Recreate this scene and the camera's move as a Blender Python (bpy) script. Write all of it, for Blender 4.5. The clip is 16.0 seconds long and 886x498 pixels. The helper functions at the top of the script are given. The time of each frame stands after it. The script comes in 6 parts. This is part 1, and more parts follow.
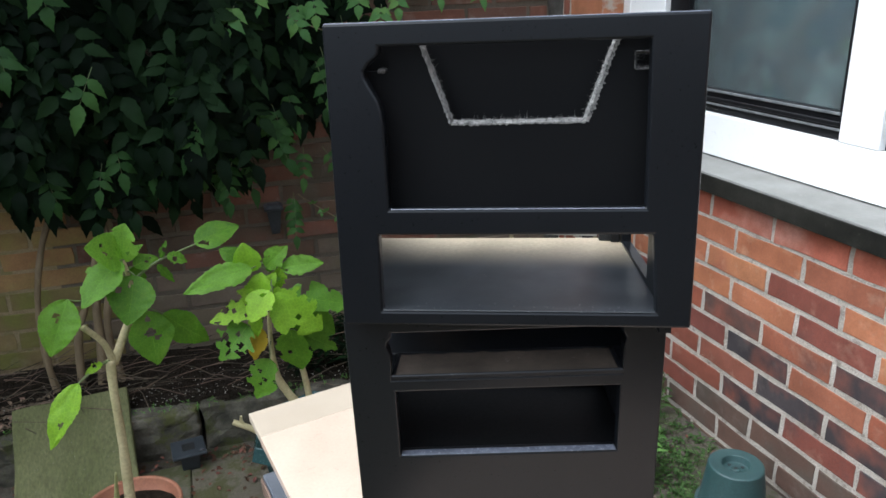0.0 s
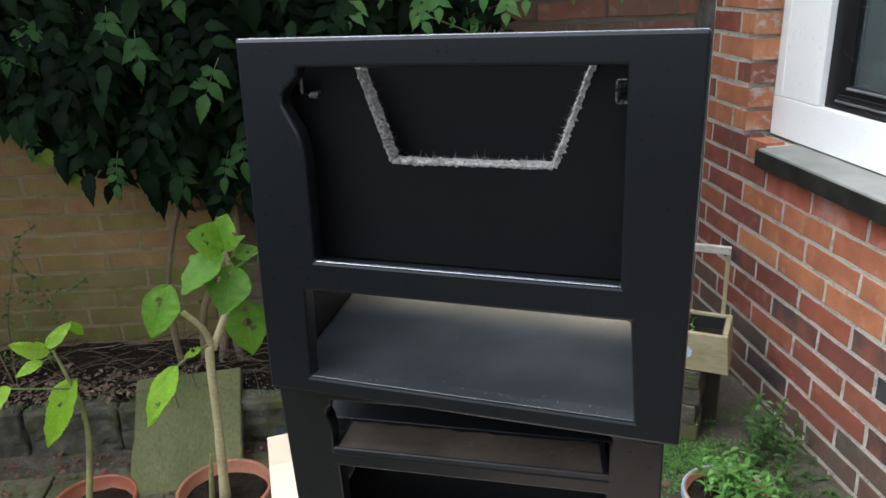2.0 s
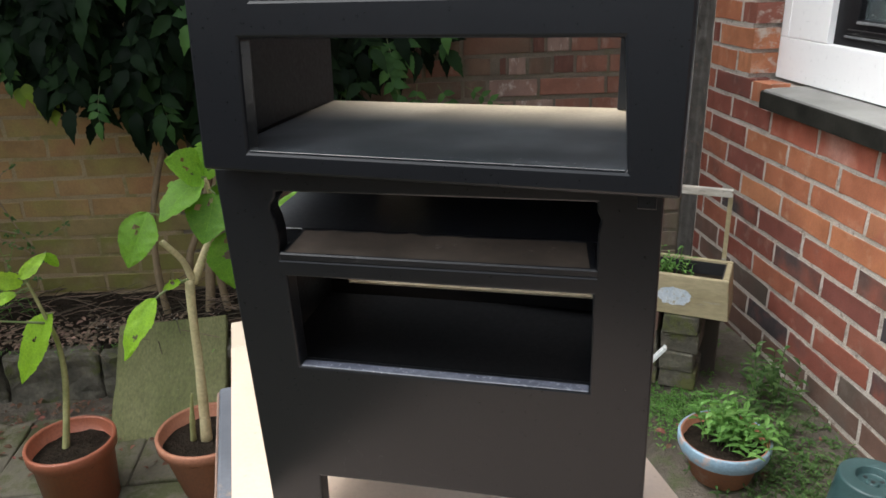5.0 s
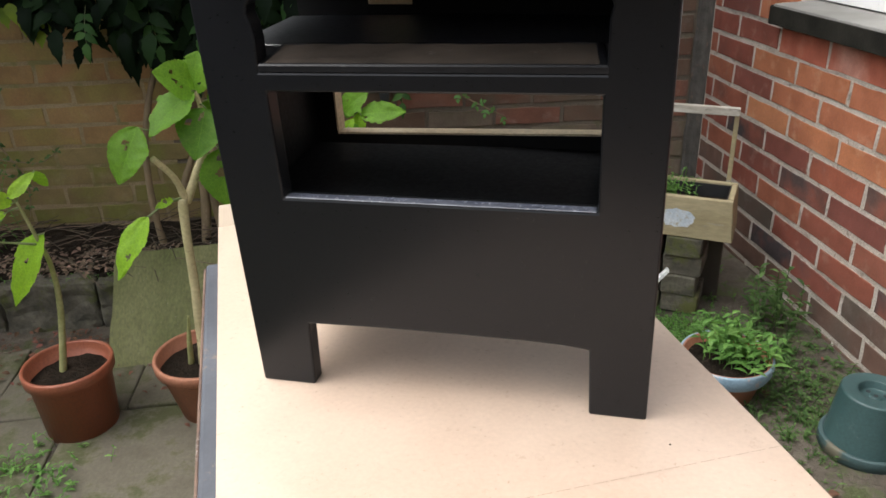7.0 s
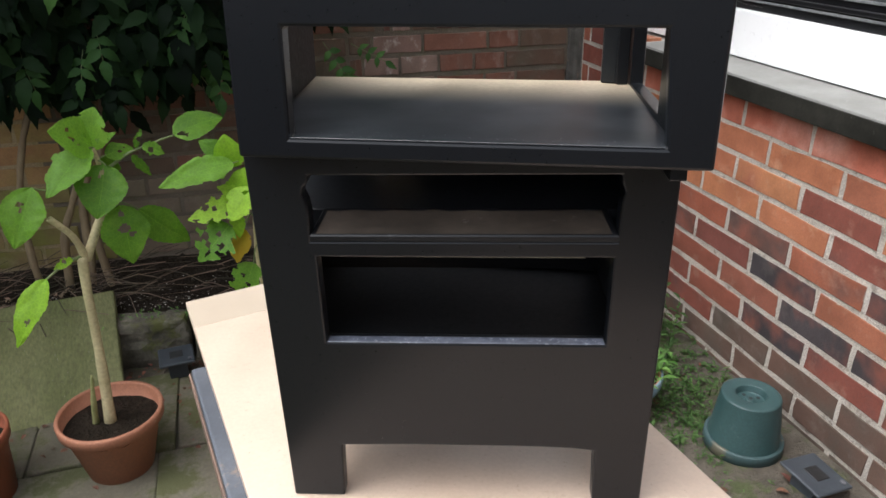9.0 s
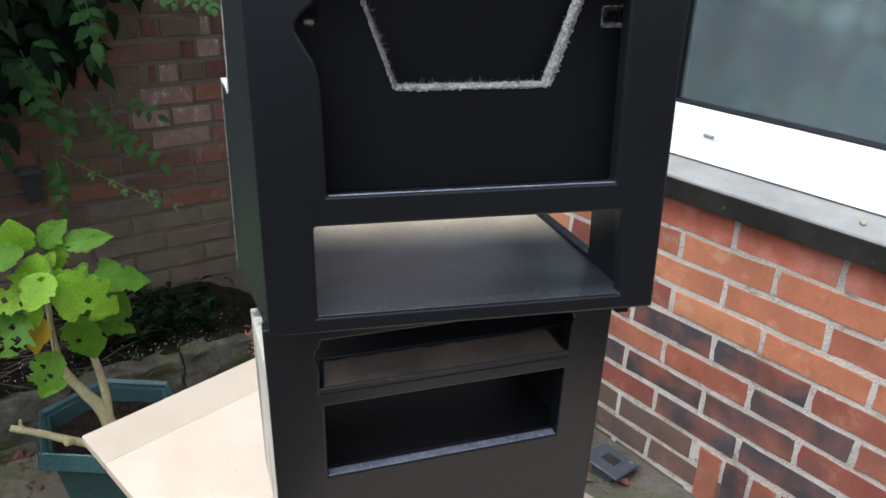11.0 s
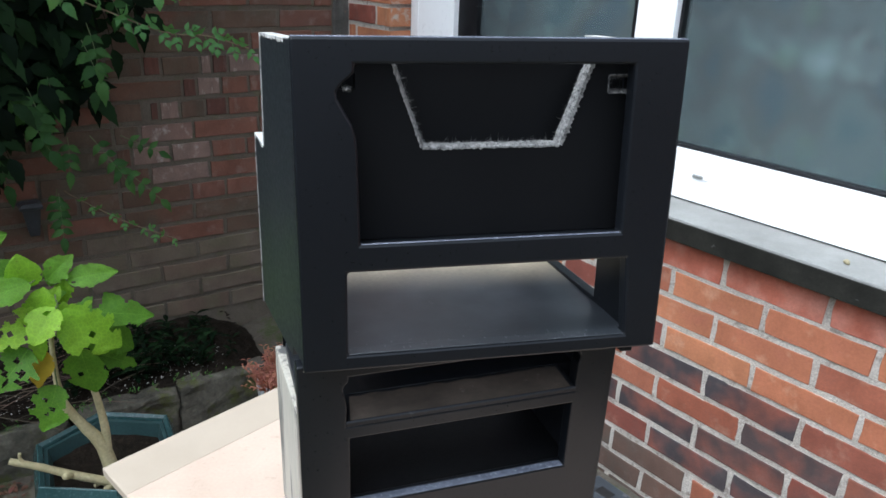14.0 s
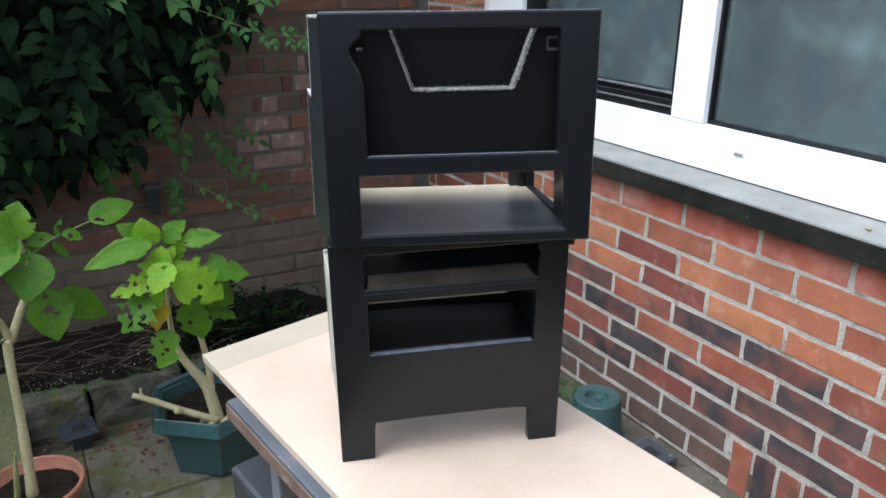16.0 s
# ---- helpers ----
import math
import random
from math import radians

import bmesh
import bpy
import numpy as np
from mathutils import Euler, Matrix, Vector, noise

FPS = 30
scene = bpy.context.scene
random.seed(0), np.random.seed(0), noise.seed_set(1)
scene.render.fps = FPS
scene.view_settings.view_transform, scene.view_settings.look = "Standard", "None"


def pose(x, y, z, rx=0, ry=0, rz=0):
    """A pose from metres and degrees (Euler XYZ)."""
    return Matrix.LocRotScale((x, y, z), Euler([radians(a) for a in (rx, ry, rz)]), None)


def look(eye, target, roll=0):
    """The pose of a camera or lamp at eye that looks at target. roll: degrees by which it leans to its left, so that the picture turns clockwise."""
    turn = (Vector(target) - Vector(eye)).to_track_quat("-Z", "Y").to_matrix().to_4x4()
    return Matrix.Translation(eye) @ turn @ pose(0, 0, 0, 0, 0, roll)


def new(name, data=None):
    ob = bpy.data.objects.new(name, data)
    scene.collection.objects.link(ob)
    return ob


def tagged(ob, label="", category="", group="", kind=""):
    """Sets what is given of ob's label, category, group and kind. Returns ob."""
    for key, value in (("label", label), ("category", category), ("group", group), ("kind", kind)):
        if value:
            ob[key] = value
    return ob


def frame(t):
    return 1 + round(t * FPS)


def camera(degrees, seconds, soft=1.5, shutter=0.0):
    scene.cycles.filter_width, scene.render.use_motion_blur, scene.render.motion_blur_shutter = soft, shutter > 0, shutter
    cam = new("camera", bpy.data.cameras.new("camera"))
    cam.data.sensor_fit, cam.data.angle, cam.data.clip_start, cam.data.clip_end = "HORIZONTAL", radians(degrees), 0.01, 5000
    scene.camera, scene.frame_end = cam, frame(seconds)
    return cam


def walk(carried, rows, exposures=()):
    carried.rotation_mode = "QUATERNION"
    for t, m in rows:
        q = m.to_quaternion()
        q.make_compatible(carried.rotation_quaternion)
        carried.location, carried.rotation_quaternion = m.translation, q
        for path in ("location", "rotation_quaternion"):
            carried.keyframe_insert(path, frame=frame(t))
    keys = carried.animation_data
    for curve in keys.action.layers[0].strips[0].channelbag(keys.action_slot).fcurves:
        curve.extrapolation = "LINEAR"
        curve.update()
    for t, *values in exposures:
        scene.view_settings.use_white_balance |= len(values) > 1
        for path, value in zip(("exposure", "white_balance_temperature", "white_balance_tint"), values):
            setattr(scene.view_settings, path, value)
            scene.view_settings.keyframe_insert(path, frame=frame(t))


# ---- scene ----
from mathutils import geometry

cam = camera(61.1, 16.0, soft=1.6)
PATH = [
    (0, (-0.0370, -0.5492, 1.2999), (-0.0818, 1.3313, 0.6206), -1.95),
    (0.5, (0.0098, -0.5123, 1.2998), (-0.2294, 1.3527, 0.6184), -2.05),
    (1, (0.0459, -0.4892, 1.3051), (-0.3227, 1.3532, 0.6198), -2.42),
    (1.5, (0.0712, -0.4542, 1.3058), (-0.3737, 1.3697, 0.6164), -3.24),
    (2, (0.0930, -0.4214, 1.3047), (-0.3699, 1.3964, 0.6107), -2.43),
    (2.5, (0.1039, -0.3989, 1.2998), (-0.3659, 1.4160, 0.6032), -2.00),
    (3, (0.1075, -0.3900, 1.2919), (-0.3597, 1.4245, 0.5924), -1.54),
    (3.5, (0.1064, -0.3915, 1.2661), (-0.3501, 1.4234, 0.5606), -1.78),
    (6, (0.1023, -0.3960, 1.1008), (-0.3565, 1.3868, 0.3192), -1.94),
    (6.5, (0.1026, -0.3900, 1.0819), (-0.3470, 1.3762, 0.2582), -2.06),
    (7, (0.1019, -0.3900, 1.0776), (-0.3485, 1.3636, 0.2278), -2.08),
    (7.5, (0.1031, -0.3924, 1.0806), (-0.3498, 1.3510, 0.2116), -1.93),
    (8, (0.0897, -0.3997, 1.1030), (-0.3128, 1.3591, 0.2401), -2.09),
    (8.5, (0.0575, -0.4126, 1.1430), (-0.2460, 1.3719, 0.2925), -1.34),
    (9, (0.0097, -0.4273, 1.1843), (-0.0926, 1.3808, 0.3357), -0.62),
    (9.5, (-0.0446, -0.4367, 1.2189), (0.0585, 1.3708, 0.3690), 0.45),
    (10, (-0.0898, -0.4443, 1.2492), (0.2239, 1.3420, 0.4060), 0.65),
    (12.5, (-0.1836, -0.4500, 1.3296), (0.4622, 1.2857, 0.5746), 2.42),
    (13, (-0.1877, -0.4620, 1.3314), (0.4403, 1.2860, 0.5897), 2.42),
    (13.5, (-0.1853, -0.4652, 1.3287), (0.4242, 1.2927, 0.5951), 2.09),
    (14, (-0.1808, -0.4752, 1.3199), (0.4129, 1.2901, 0.5910), 2.31),
    (14.5, (-0.1621, -0.5249, 1.3110), (0.3260, 1.2734, 0.5845), 1.66),
    (15, (-0.1595, -0.5943, 1.3136), (0.2403, 1.2264, 0.5889), 0.93),
    (15.5, (-0.1649, -0.6601, 1.3184), (0.2012, 1.1673, 0.5927), 0.52),
    (16, (-0.1442, -0.7215, 1.3178), (0.1973, 1.1118, 0.5951), 0.09),
]
EXPOSURE = [(0.0, 1.05, 5750, 6), (2.0, 1.19, 5900, 6), (3.5, 1.20, 6050, 7), (7.0, 1.08, 6500, 10), (9.5, 1.03, 6100, 10), (13.0, 0.97, 5550, 6), (16.0, 0.99, 5550, 6)]
walk(cam, [(t, look(eye, target, roll)) for t, eye, target, roll in PATH], EXPOSURE)

# ---- light ----
SUN_AZ, SUN_EL = 258.0, 60.0      # degrees: heading the light comes from (clockwise from +y), height
world = bpy.data.worlds.new("sky")
scene.world = world
world.use_nodes = True
wn, wl = world.node_tree.nodes, world.node_tree.links
sky = wn.new("ShaderNodeTexSky")
sky.sky_type, sky.sun_disc = "NISHITA", False
sky.sun_elevation, sky.sun_rotation = radians(SUN_EL), radians(SUN_AZ)
sky.air_density, sky.dust_density, sky.ozone_density = 1.0, 4.0, 1.0
wn["Background"].inputs["Strength"].default_value = 0.19
pale = wn.new("ShaderNodeHueSaturation")      # a veiled, nearly white sky
pale.inputs["Saturation"].default_value = 0.25
wl.new(sky.outputs["Color"], pale.inputs["Color"])
wl.new(pale.outputs["Color"], wn["Background"].inputs["Color"])
sun = new("sun", bpy.data.lights.new("sun", "SUN"))
sun.data.energy, sun.data.angle, sun.data.color = 1.25, radians(75), (1.0, 0.98, 0.95)
a, e = radians(SUN_AZ), radians(SUN_EL)
sun.matrix_world = look((math.sin(a) * math.cos(e) * 8, math.cos(a) * math.cos(e) * 8, math.sin(e) * 8), (0, 0, 0))

# ---- frames of reference ----
YARD = pose(0, 0, 0, 0, 0, 20.18)                     # x square to the house wall, y along it
TABLE = pose(0, -0.005, 0.784, 2.415, -0.692, -0.149)           # the board slopes a little
BOX = TABLE @ pose(0.0045, -0.0275, 0.272) @ pose(0, 0, 0, 0, 0, -5.5) @ pose(0, 0, 0, -5.8)
HOUSE_X, BACK_Y, KERB_Y = 1.1164, 2.066, 1.61
GARDEN = YARD @ pose(HOUSE_X, BACK_Y, 0, 0, 0, -3.8) @ pose(-HOUSE_X, -BACK_Y, 0)   # along the old wall, which stands a little askew


def ground_z(x):
    """Height of the yard at a distance x towards the house: it falls away from the wall."""
    t = min(1.0, max(0.0, (0.85 - x) / 0.5))
    return -0.105 * t * t * (3 - 2 * t)


def apart(k, c=(0.06, -0.43, 1.19)):
    """All lengths k times as great, measured from the point c."""
    return pose(*c) @ Matrix.Scale(k, 4) @ pose(-c[0], -c[1], -c[2])


rng = random.Random(7)


# ---- materials ----
def node(nt, kind, **inputs):
    n = nt.nodes.new(kind)
    for k, v in inputs.items():
        n.inputs[k.replace("_", " ")].default_value = v
    return n


def ramp(nt, fac, stops, interp="LINEAR"):
    r = nt.nodes.new("ShaderNodeValToRGB")
    r.color_ramp.interpolation = interp
    while len(r.color_ramp.elements) < len(stops):
        r.color_ramp.elements.new(0.5)
    for el, (p, c) in zip(r.color_ramp.elements, stops):
        el.position, el.color = p, (*c, 1)
    nt.links.new(fac, r.inputs["Fac"])
    return r.outputs["Color"]


def mixc(nt, fac, a, b, mode="MIX"):
    m = nt.nodes.new("ShaderNodeMix")
    m.data_type, m.blend_type = "RGBA", mode
    for sock, v in ((m.inputs[0], fac), (m.inputs[6], a), (m.inputs[7], b)):
        if isinstance(v, (int, float)):
            sock.default_value = v
        elif isinstance(v, tuple):
            sock.default_value = (*v, 1)
        else:
            nt.links.new(v, sock)
    return m.outputs[2]


def maprange(nt, v, a, b, c, d):
    m = node(nt, "ShaderNodeMapRange", From_Min=a, From_Max=b, To_Min=c, To_Max=d)
    nt.links.new(v, m.inputs["Value"])
    return m.outputs["Result"]


def coords(nt, shift=True, stretch=(1, 1, 1)):
    """Object space, moved on by each object's random number."""
    tc = nt.nodes.new("ShaderNodeTexCoord")
    if not shift:
        return tc.outputs["Object"]
    oi = nt.nodes.new("ShaderNodeObjectInfo")
    m = nt.nodes.new("ShaderNodeVectorMath")
    m.operation = "MULTIPLY_ADD"
    nt.links.new(tc.outputs["Object"], m.inputs[0])
    m.inputs[1].default_value = stretch
    s = nt.nodes.new("ShaderNodeMath")
    s.operation = "MULTIPLY"
    s.inputs[1].default_value = 37.0
    nt.links.new(oi.outputs["Random"], s.inputs[0])
    nt.links.new(s.outputs[0], m.inputs[2])
    return m.outputs[0]


def noise_tex(nt, vec, scale, detail=4, rough=0.55):
    n = node(nt, "ShaderNodeTexNoise", Scale=scale, Detail=detail, Roughness=rough)
    nt.links.new(vec, n.inputs["Vector"])
    return n.outputs["Fac"]


def start_mat(name):
    m = bpy.data.materials.new(name)
    m.use_nodes = True
    return m, m.node_tree, m.node_tree.nodes["Principled BSDF"]


def bump(nt, bsdf, height, strength, dist):
    b = node(nt, "ShaderNodeBump", Strength=strength, Distance=dist)
    nt.links.new(height, b.inputs["Height"])
    nt.links.new(b.outputs["Normal"], bsdf.inputs["Normal"])


def surf(name, c1, c2, rough=(0.6, 0.85), scale=8, fine=90, relief=0.3, dist=0.002, spots=None, spot_scale=25, spot_at=0.62, var=0.0, spec=0.5, metal=0.0, stretch=(1, 1, 1), island=0.0, grain=0.25):
    """Two colours blended at a broad scale, fine grain over them, and optional stains with edges of their own."""
    m, nt, b = start_mat(name)
    v = coords(nt, True, stretch)
    n1, n2 = noise_tex(nt, v, scale), noise_tex(nt, v, fine, 5, 0.65)
    col = mixc(nt, maprange(nt, n1, 0.3, 0.7, 0, 1), c1, c2)
    col = mixc(nt, 1.0, col, ramp(nt, n2, [(0.25, (1 - grain,) * 3), (0.75, (1 + grain,) * 3)]), "MULTIPLY")
    if spots:
        n3 = noise_tex(nt, v, spot_scale, 6, 0.7)
        col = mixc(nt, maprange(nt, n3, spot_at, spot_at + 0.09, 0, 0.85), col, spots)
    if var or island:
        src = nt.nodes.new("ShaderNodeNewGeometry").outputs["Random Per Island"] if island else nt.nodes.new("ShaderNodeObjectInfo").outputs["Random"]
        k = var or island
        hsv = node(nt, "ShaderNodeHueSaturation")
        nt.links.new(maprange(nt, src, 0, 1, 1 - k, 1 + k), hsv.inputs["Value"])
        nt.links.new(maprange(nt, src, 0, 1, 0.5 + k * 0.05, 0.5 - k * 0.05), hsv.inputs["Hue"])
        nt.links.new(col, hsv.inputs["Color"])
        col = hsv.outputs["Color"]
    nt.links.new(col, b.inputs["Base Color"])
    nt.links.new(maprange(nt, n2, 0.3, 0.7, *rough), b.inputs["Roughness"])
    b.inputs["Specular IOR Level"].default_value, b.inputs["Metallic"].default_value = spec, metal
    if relief:
        add = nt.nodes.new("ShaderNodeMath")
        nt.links.new(n1, add.inputs[0])
        nt.links.new(n2, add.inputs[1])
        bump(nt, b, add.outputs[0], relief, dist)
    return m


def brick_mat(name, stops, stain, stain_at=0.6, pale=None, pale_amount=0.6, smear=None):
    """Fired clay, each brick of its own shade; mortar is smeared unevenly over its edges."""
    m, nt, b = start_mat(name)
    v = coords(nt)
    oi = nt.nodes.new("ShaderNodeObjectInfo")
    col = ramp(nt, oi.outputs["Random"], stops)
    n1, n2 = noise_tex(nt, v, 7, 3), noise_tex(nt, v, 160, 5, 0.7)
    col = mixc(nt, maprange(nt, n1, stain_at - 0.05, stain_at + 0.16, 0, 0.85), col, stain)
    col = mixc(nt, 1.0, col, ramp(nt, noise_tex(nt, v, 14, 3, 0.5), [(0.3, (0.80,) * 3), (0.7, (1.18,) * 3)]), "MULTIPLY")
    if pale:
        n3 = noise_tex(nt, v, 18, 5, 0.6)
        col = mixc(nt, maprange(nt, n3, 0.56, 0.74, 0, pale_amount), col, pale)
    col = mixc(nt, 1.0, col, ramp(nt, n2, [(0.25, (0.80,) * 3), (0.75, (1.16,) * 3)]), "MULTIPLY")
    if smear:
        colour, reach = smear
        gen = nt.nodes.new("ShaderNodeTexCoord").outputs["Generated"]
        sep = nt.nodes.new("ShaderNodeSeparateXYZ")
        nt.links.new(gen, sep.inputs[0])
        up = ramp(nt, sep.outputs["Z"], [(0.0, (0,) * 3), (0.5, (0.029,) * 3), (1.0, (0,) * 3)])
        along = ramp(nt, sep.outputs["Y"], [(0.0, (0,) * 3), (0.5, (0.110,) * 3), (1.0, (0,) * 3)])
        near = nt.nodes.new("ShaderNodeMath")
        near.operation = "MINIMUM"
        nt.links.new(up, near.inputs[0])
        nt.links.new(along, near.inputs[1])
        rag = nt.nodes.new("ShaderNodeMath")
        rag.operation = "MULTIPLY_ADD"
        rag.inputs[1].default_value = reach
        nt.links.new(noise_tex(nt, v, 42, 4, 0.6), rag.inputs[0])
        nt.links.new(near.outputs[0], rag.inputs[2])
        col = mixc(nt, maprange(nt, rag.outputs[0], 0.38 * reach, 0.38 * reach + 0.0022, 0.85, 0), col, colour)
    nt.links.new(col, b.inputs["Base Color"])
    nt.links.new(maprange(nt, n2, 0.3, 0.7, 0.6, 0.9), b.inputs["Roughness"])
    b.inputs["Specular IOR Level"].default_value = 0.3
    bump(nt, b, n2, 0.5, 0.002)
    return m


def leaf_mat(name, c1, c2, c3, glow=0.35, rough=0.45, island=True, gloss=0.25, blemish=0.0):
    """A leaf lets some light through; broad ones have a fine network, paler blotches and brown specks."""
    m, nt, b = start_mat(name)
    src = nt.nodes.new("ShaderNodeNewGeometry").outputs["Random Per Island"] if island else nt.nodes.new("ShaderNodeObjectInfo").outputs["Random"]
    v = coords(nt)
    col = ramp(nt, src, [(0.0, c1), (0.6, c2), (1.0, c3)])
    n2 = noise_tex(nt, v, 32, 4)
    col = mixc(nt, 1.0, col, ramp(nt, n2, [(0.3, (0.86,) * 3), (0.7, (1.12,) * 3)]), "MULTIPLY")
    if blemish:
        net = node(nt, "ShaderNodeTexVoronoi")
        net.feature = "DISTANCE_TO_EDGE"
        net.inputs["Scale"].default_value = 125
        nt.links.new(v, net.inputs["Vector"])
        col = mixc(nt, 1.0, col, ramp(nt, net.outputs["Distance"], [(0.0, (1.22, 1.16, 1.1)), (0.10, (0.97,) * 3), (0.5, (0.92,) * 3)]), "MULTIPLY")
        col = mixc(nt, maprange(nt, noise_tex(nt, v, 24, 3, 0.6), 0.52, 0.72, 0, 0.28 * blemish), col, (0.22, 0.36, 0.05))
        col = mixc(nt, maprange(nt, noise_tex(nt, v, 120, 4, 0.6), 0.68, 0.74, 0, 0.7 * blemish), col, (0.13, 0.085, 0.030))
    nt.links.new(col, b.inputs["Base Color"])
    b.inputs["Roughness"].default_value = rough
    b.inputs["Specular IOR Level"].default_value = gloss
    tr = nt.nodes.new("ShaderNodeBsdfTranslucent")
    nt.links.new(mixc(nt, 1.0, col, (1.2, 1.3, 0.45), "MULTIPLY"), tr.inputs["Color"])
    mx = nt.nodes.new("ShaderNodeMixShader")
    mx.inputs[0].default_value = glow
    nt.links.new(b.outputs[0], mx.inputs[1])
    nt.links.new(tr.outputs[0], mx.inputs[2])
    nt.links.new(mx.outputs[0], nt.nodes["Material Output"].inputs["Surface"])
    bump(nt, b, n2, 0.35, 0.002)
    return m


def overspray_mat(name, edge, width, lean=0.0):
    """Raw board with black paint that thins out towards the back (local y), a little sooner on one side to paint in the
    sheen there.
    """
    m, nt, b = start_mat(name)
    v = coords(nt, False)
    sep = nt.nodes.new("ShaderNodeSeparateXYZ")
    nt.links.new(v, sep.inputs[0])
    n1, n2 = noise_tex(nt, v, 16, 3), noise_tex(nt, v, 260, 4, 0.7)
    add = nt.nodes.new("ShaderNodeMath")
    add.operation = "MULTIPLY_ADD"
    add.inputs[1].default_value = 0.03
    skew = nt.nodes.new("ShaderNodeMath")
    skew.operation = "MULTIPLY_ADD"
    skew.inputs[1].default_value = lean
    nt.links.new(sep.outputs["X"], skew.inputs[0])
    nt.links.new(sep.outputs["Y"], skew.inputs[2])
    nt.links.new(n1, add.inputs[0])
    nt.links.new(skew.outputs[0], add.inputs[2])
    thin = nt.nodes.new("ShaderNodeMath")
    thin.operation = "POWER"
    thin.inputs[1].default_value = 1.4
    nt.links.new(maprange(nt, add.outputs[0], edge, edge + width, 0, 1), thin.inputs[0])
    fac = thin.outputs[0]
    raw = mixc(nt, n1, (0.40, 0.33, 0.23), (0.55, 0.46, 0.33))
    grain = ramp(nt, n2, [(0.3, (0.75,) * 3), (0.7, (1.15,) * 3)])
    col = mixc(nt, fac, (0.0125, 0.0152, 0.0188), mixc(nt, 1.0, raw, grain, "MULTIPLY"))
    dust = noise_tex(nt, v, 70, 6, 0.75)
    col = mixc(nt, maprange(nt, dust, 0.62, 0.80, 0, 0.16), col, (0.52, 0.48, 0.42))
    # Blue-grey clouds of dusty overspray, with the shelf's mottled sheen painted in.
    cloud = noise_tex(nt, v, 13, 5, 0.6)
    col = mixc(nt, maprange(nt, cloud, 0.46, 0.68, 0, 0.55), col, mixc(nt, fac, (0.050, 0.055, 0.063), raw))
    st = node(nt, "ShaderNodeMapping")
    st.inputs["Scale"].default_value = (1.0, 0.35, 1.0)
    st.inputs["Rotation"].default_value = (0, 0, 0.5)
    nt.links.new(v, st.inputs["Vector"])
    scr = noise_tex(nt, st.outputs["Vector"], 430, 3, 0.6)
    near = maprange(nt, sep.outputs["Y"], 0.012, 0.05, 0.66, 0.80)
    cut = nt.nodes.new("ShaderNodeMath")
    cut.operation = "GREATER_THAN"
    nt.links.new(scr, cut.inputs[0])
    nt.links.new(near, cut.inputs[1])
    half = nt.nodes.new("ShaderNodeMath")
    half.operation = "MULTIPLY"
    half.inputs[1].default_value = 0.36
    nt.links.new(cut.outputs[0], half.inputs[0])
    col = mixc(nt, half.outputs[0], col, (0.34, 0.35, 0.37))
    nt.links.new(col, b.inputs["Base Color"])
    b.inputs["Specular IOR Level"].default_value = 0.75
    nt.links.new(maprange(nt, n1, 0.3, 0.7, 0.36, 0.46), b.inputs["Roughness"])
    return m


BLACK = surf("satin_black_paint", (0.0050, 0.0058, 0.0074), (0.0078, 0.0088, 0.0108), (0.27, 0.33), 5, 420, 0.0, 0.0003, grain=0.05, spec=0.33)
BLACK_GLOSS = surf("glossy_black_paint", (0.0080, 0.0092, 0.0115), (0.0130, 0.0146, 0.0178), (0.38, 0.48), 9, 260, 0.0, 0.0003, (0.030, 0.032, 0.037), 40, 0.68, grain=0.08, spec=1.0)
BLACK_MATT = surf("flat_black_paint", (0.0033, 0.0034, 0.0039), (0.0052, 0.0053, 0.0058), (0.45, 0.6), 6, 300, 0.0, 0.0003, grain=0.08, spec=0.13)
BLACK_DUSTY = surf("dusty_black_paint", (0.034, 0.027, 0.021), (0.105, 0.082, 0.064), (0.5, 0.75), 22, 300, 0.3, 0.0005, (0.20, 0.172, 0.146), 70, 0.64, stretch=(0.6, 1, 1), spec=0.3)
BLACK_SCUFFED = surf("scuffed_black_paint", (0.006, 0.0064, 0.0078), (0.012, 0.0125, 0.0145), (0.3, 0.45), 12, 300, 0.1, 0.0004, (0.075, 0.075, 0.077), 34, 0.60, stretch=(1, 1, 0.4), spec=0.35)
# Black lifted and blued: the box side's sky reflection is put in its colour.
BLACK_SIDE = surf("black_paint_with_sky_sheen", (0.0095, 0.0115, 0.0135), (0.0145, 0.017, 0.0195), (0.35, 0.5), 7, 260, 0.05, 0.0003, (0.05, 0.053, 0.056), 60, 0.72)
PENCIL = surf("pencil_mark", (0.30, 0.235, 0.18), (0.38, 0.30, 0.23), (0.4, 0.5), 60, 300, 0.0)
BLACK_SMEAR = surf("primed_board_with_black_smears", (0.31, 0.285, 0.235), (0.47, 0.435, 0.365), (0.5, 0.7), 12, 300, 0.0, 0.0005, (0.035, 0.038, 0.042), 50, 0.51, stretch=(1, 1, 0.10))
SHELF_PAINT = overspray_mat("overspray_on_board", 0.112, 0.085, 0.03)
RAW = surf("raw_fibreboard", (0.54, 0.44, 0.28), (0.66, 0.56, 0.39), (0.75, 0.9), 30, 400, 0.35, 0.0008)
FUZZ = surf("torn_fibreboard_edge", (0.135, 0.132, 0.126), (0.38, 0.367, 0.345), (0.85, 0.95), 260, 900, 0.8, 0.002, (0.03, 0.03, 0.03), 500, 0.53, grain=0.45)
FUZZ_DARK = surf("half_painted_torn_edge", (0.065, 0.063, 0.060), (0.205, 0.20, 0.19), (0.85, 0.95), 260, 900, 0.8, 0.002, (0.015, 0.015, 0.015), 300, 0.48, grain=0.4)
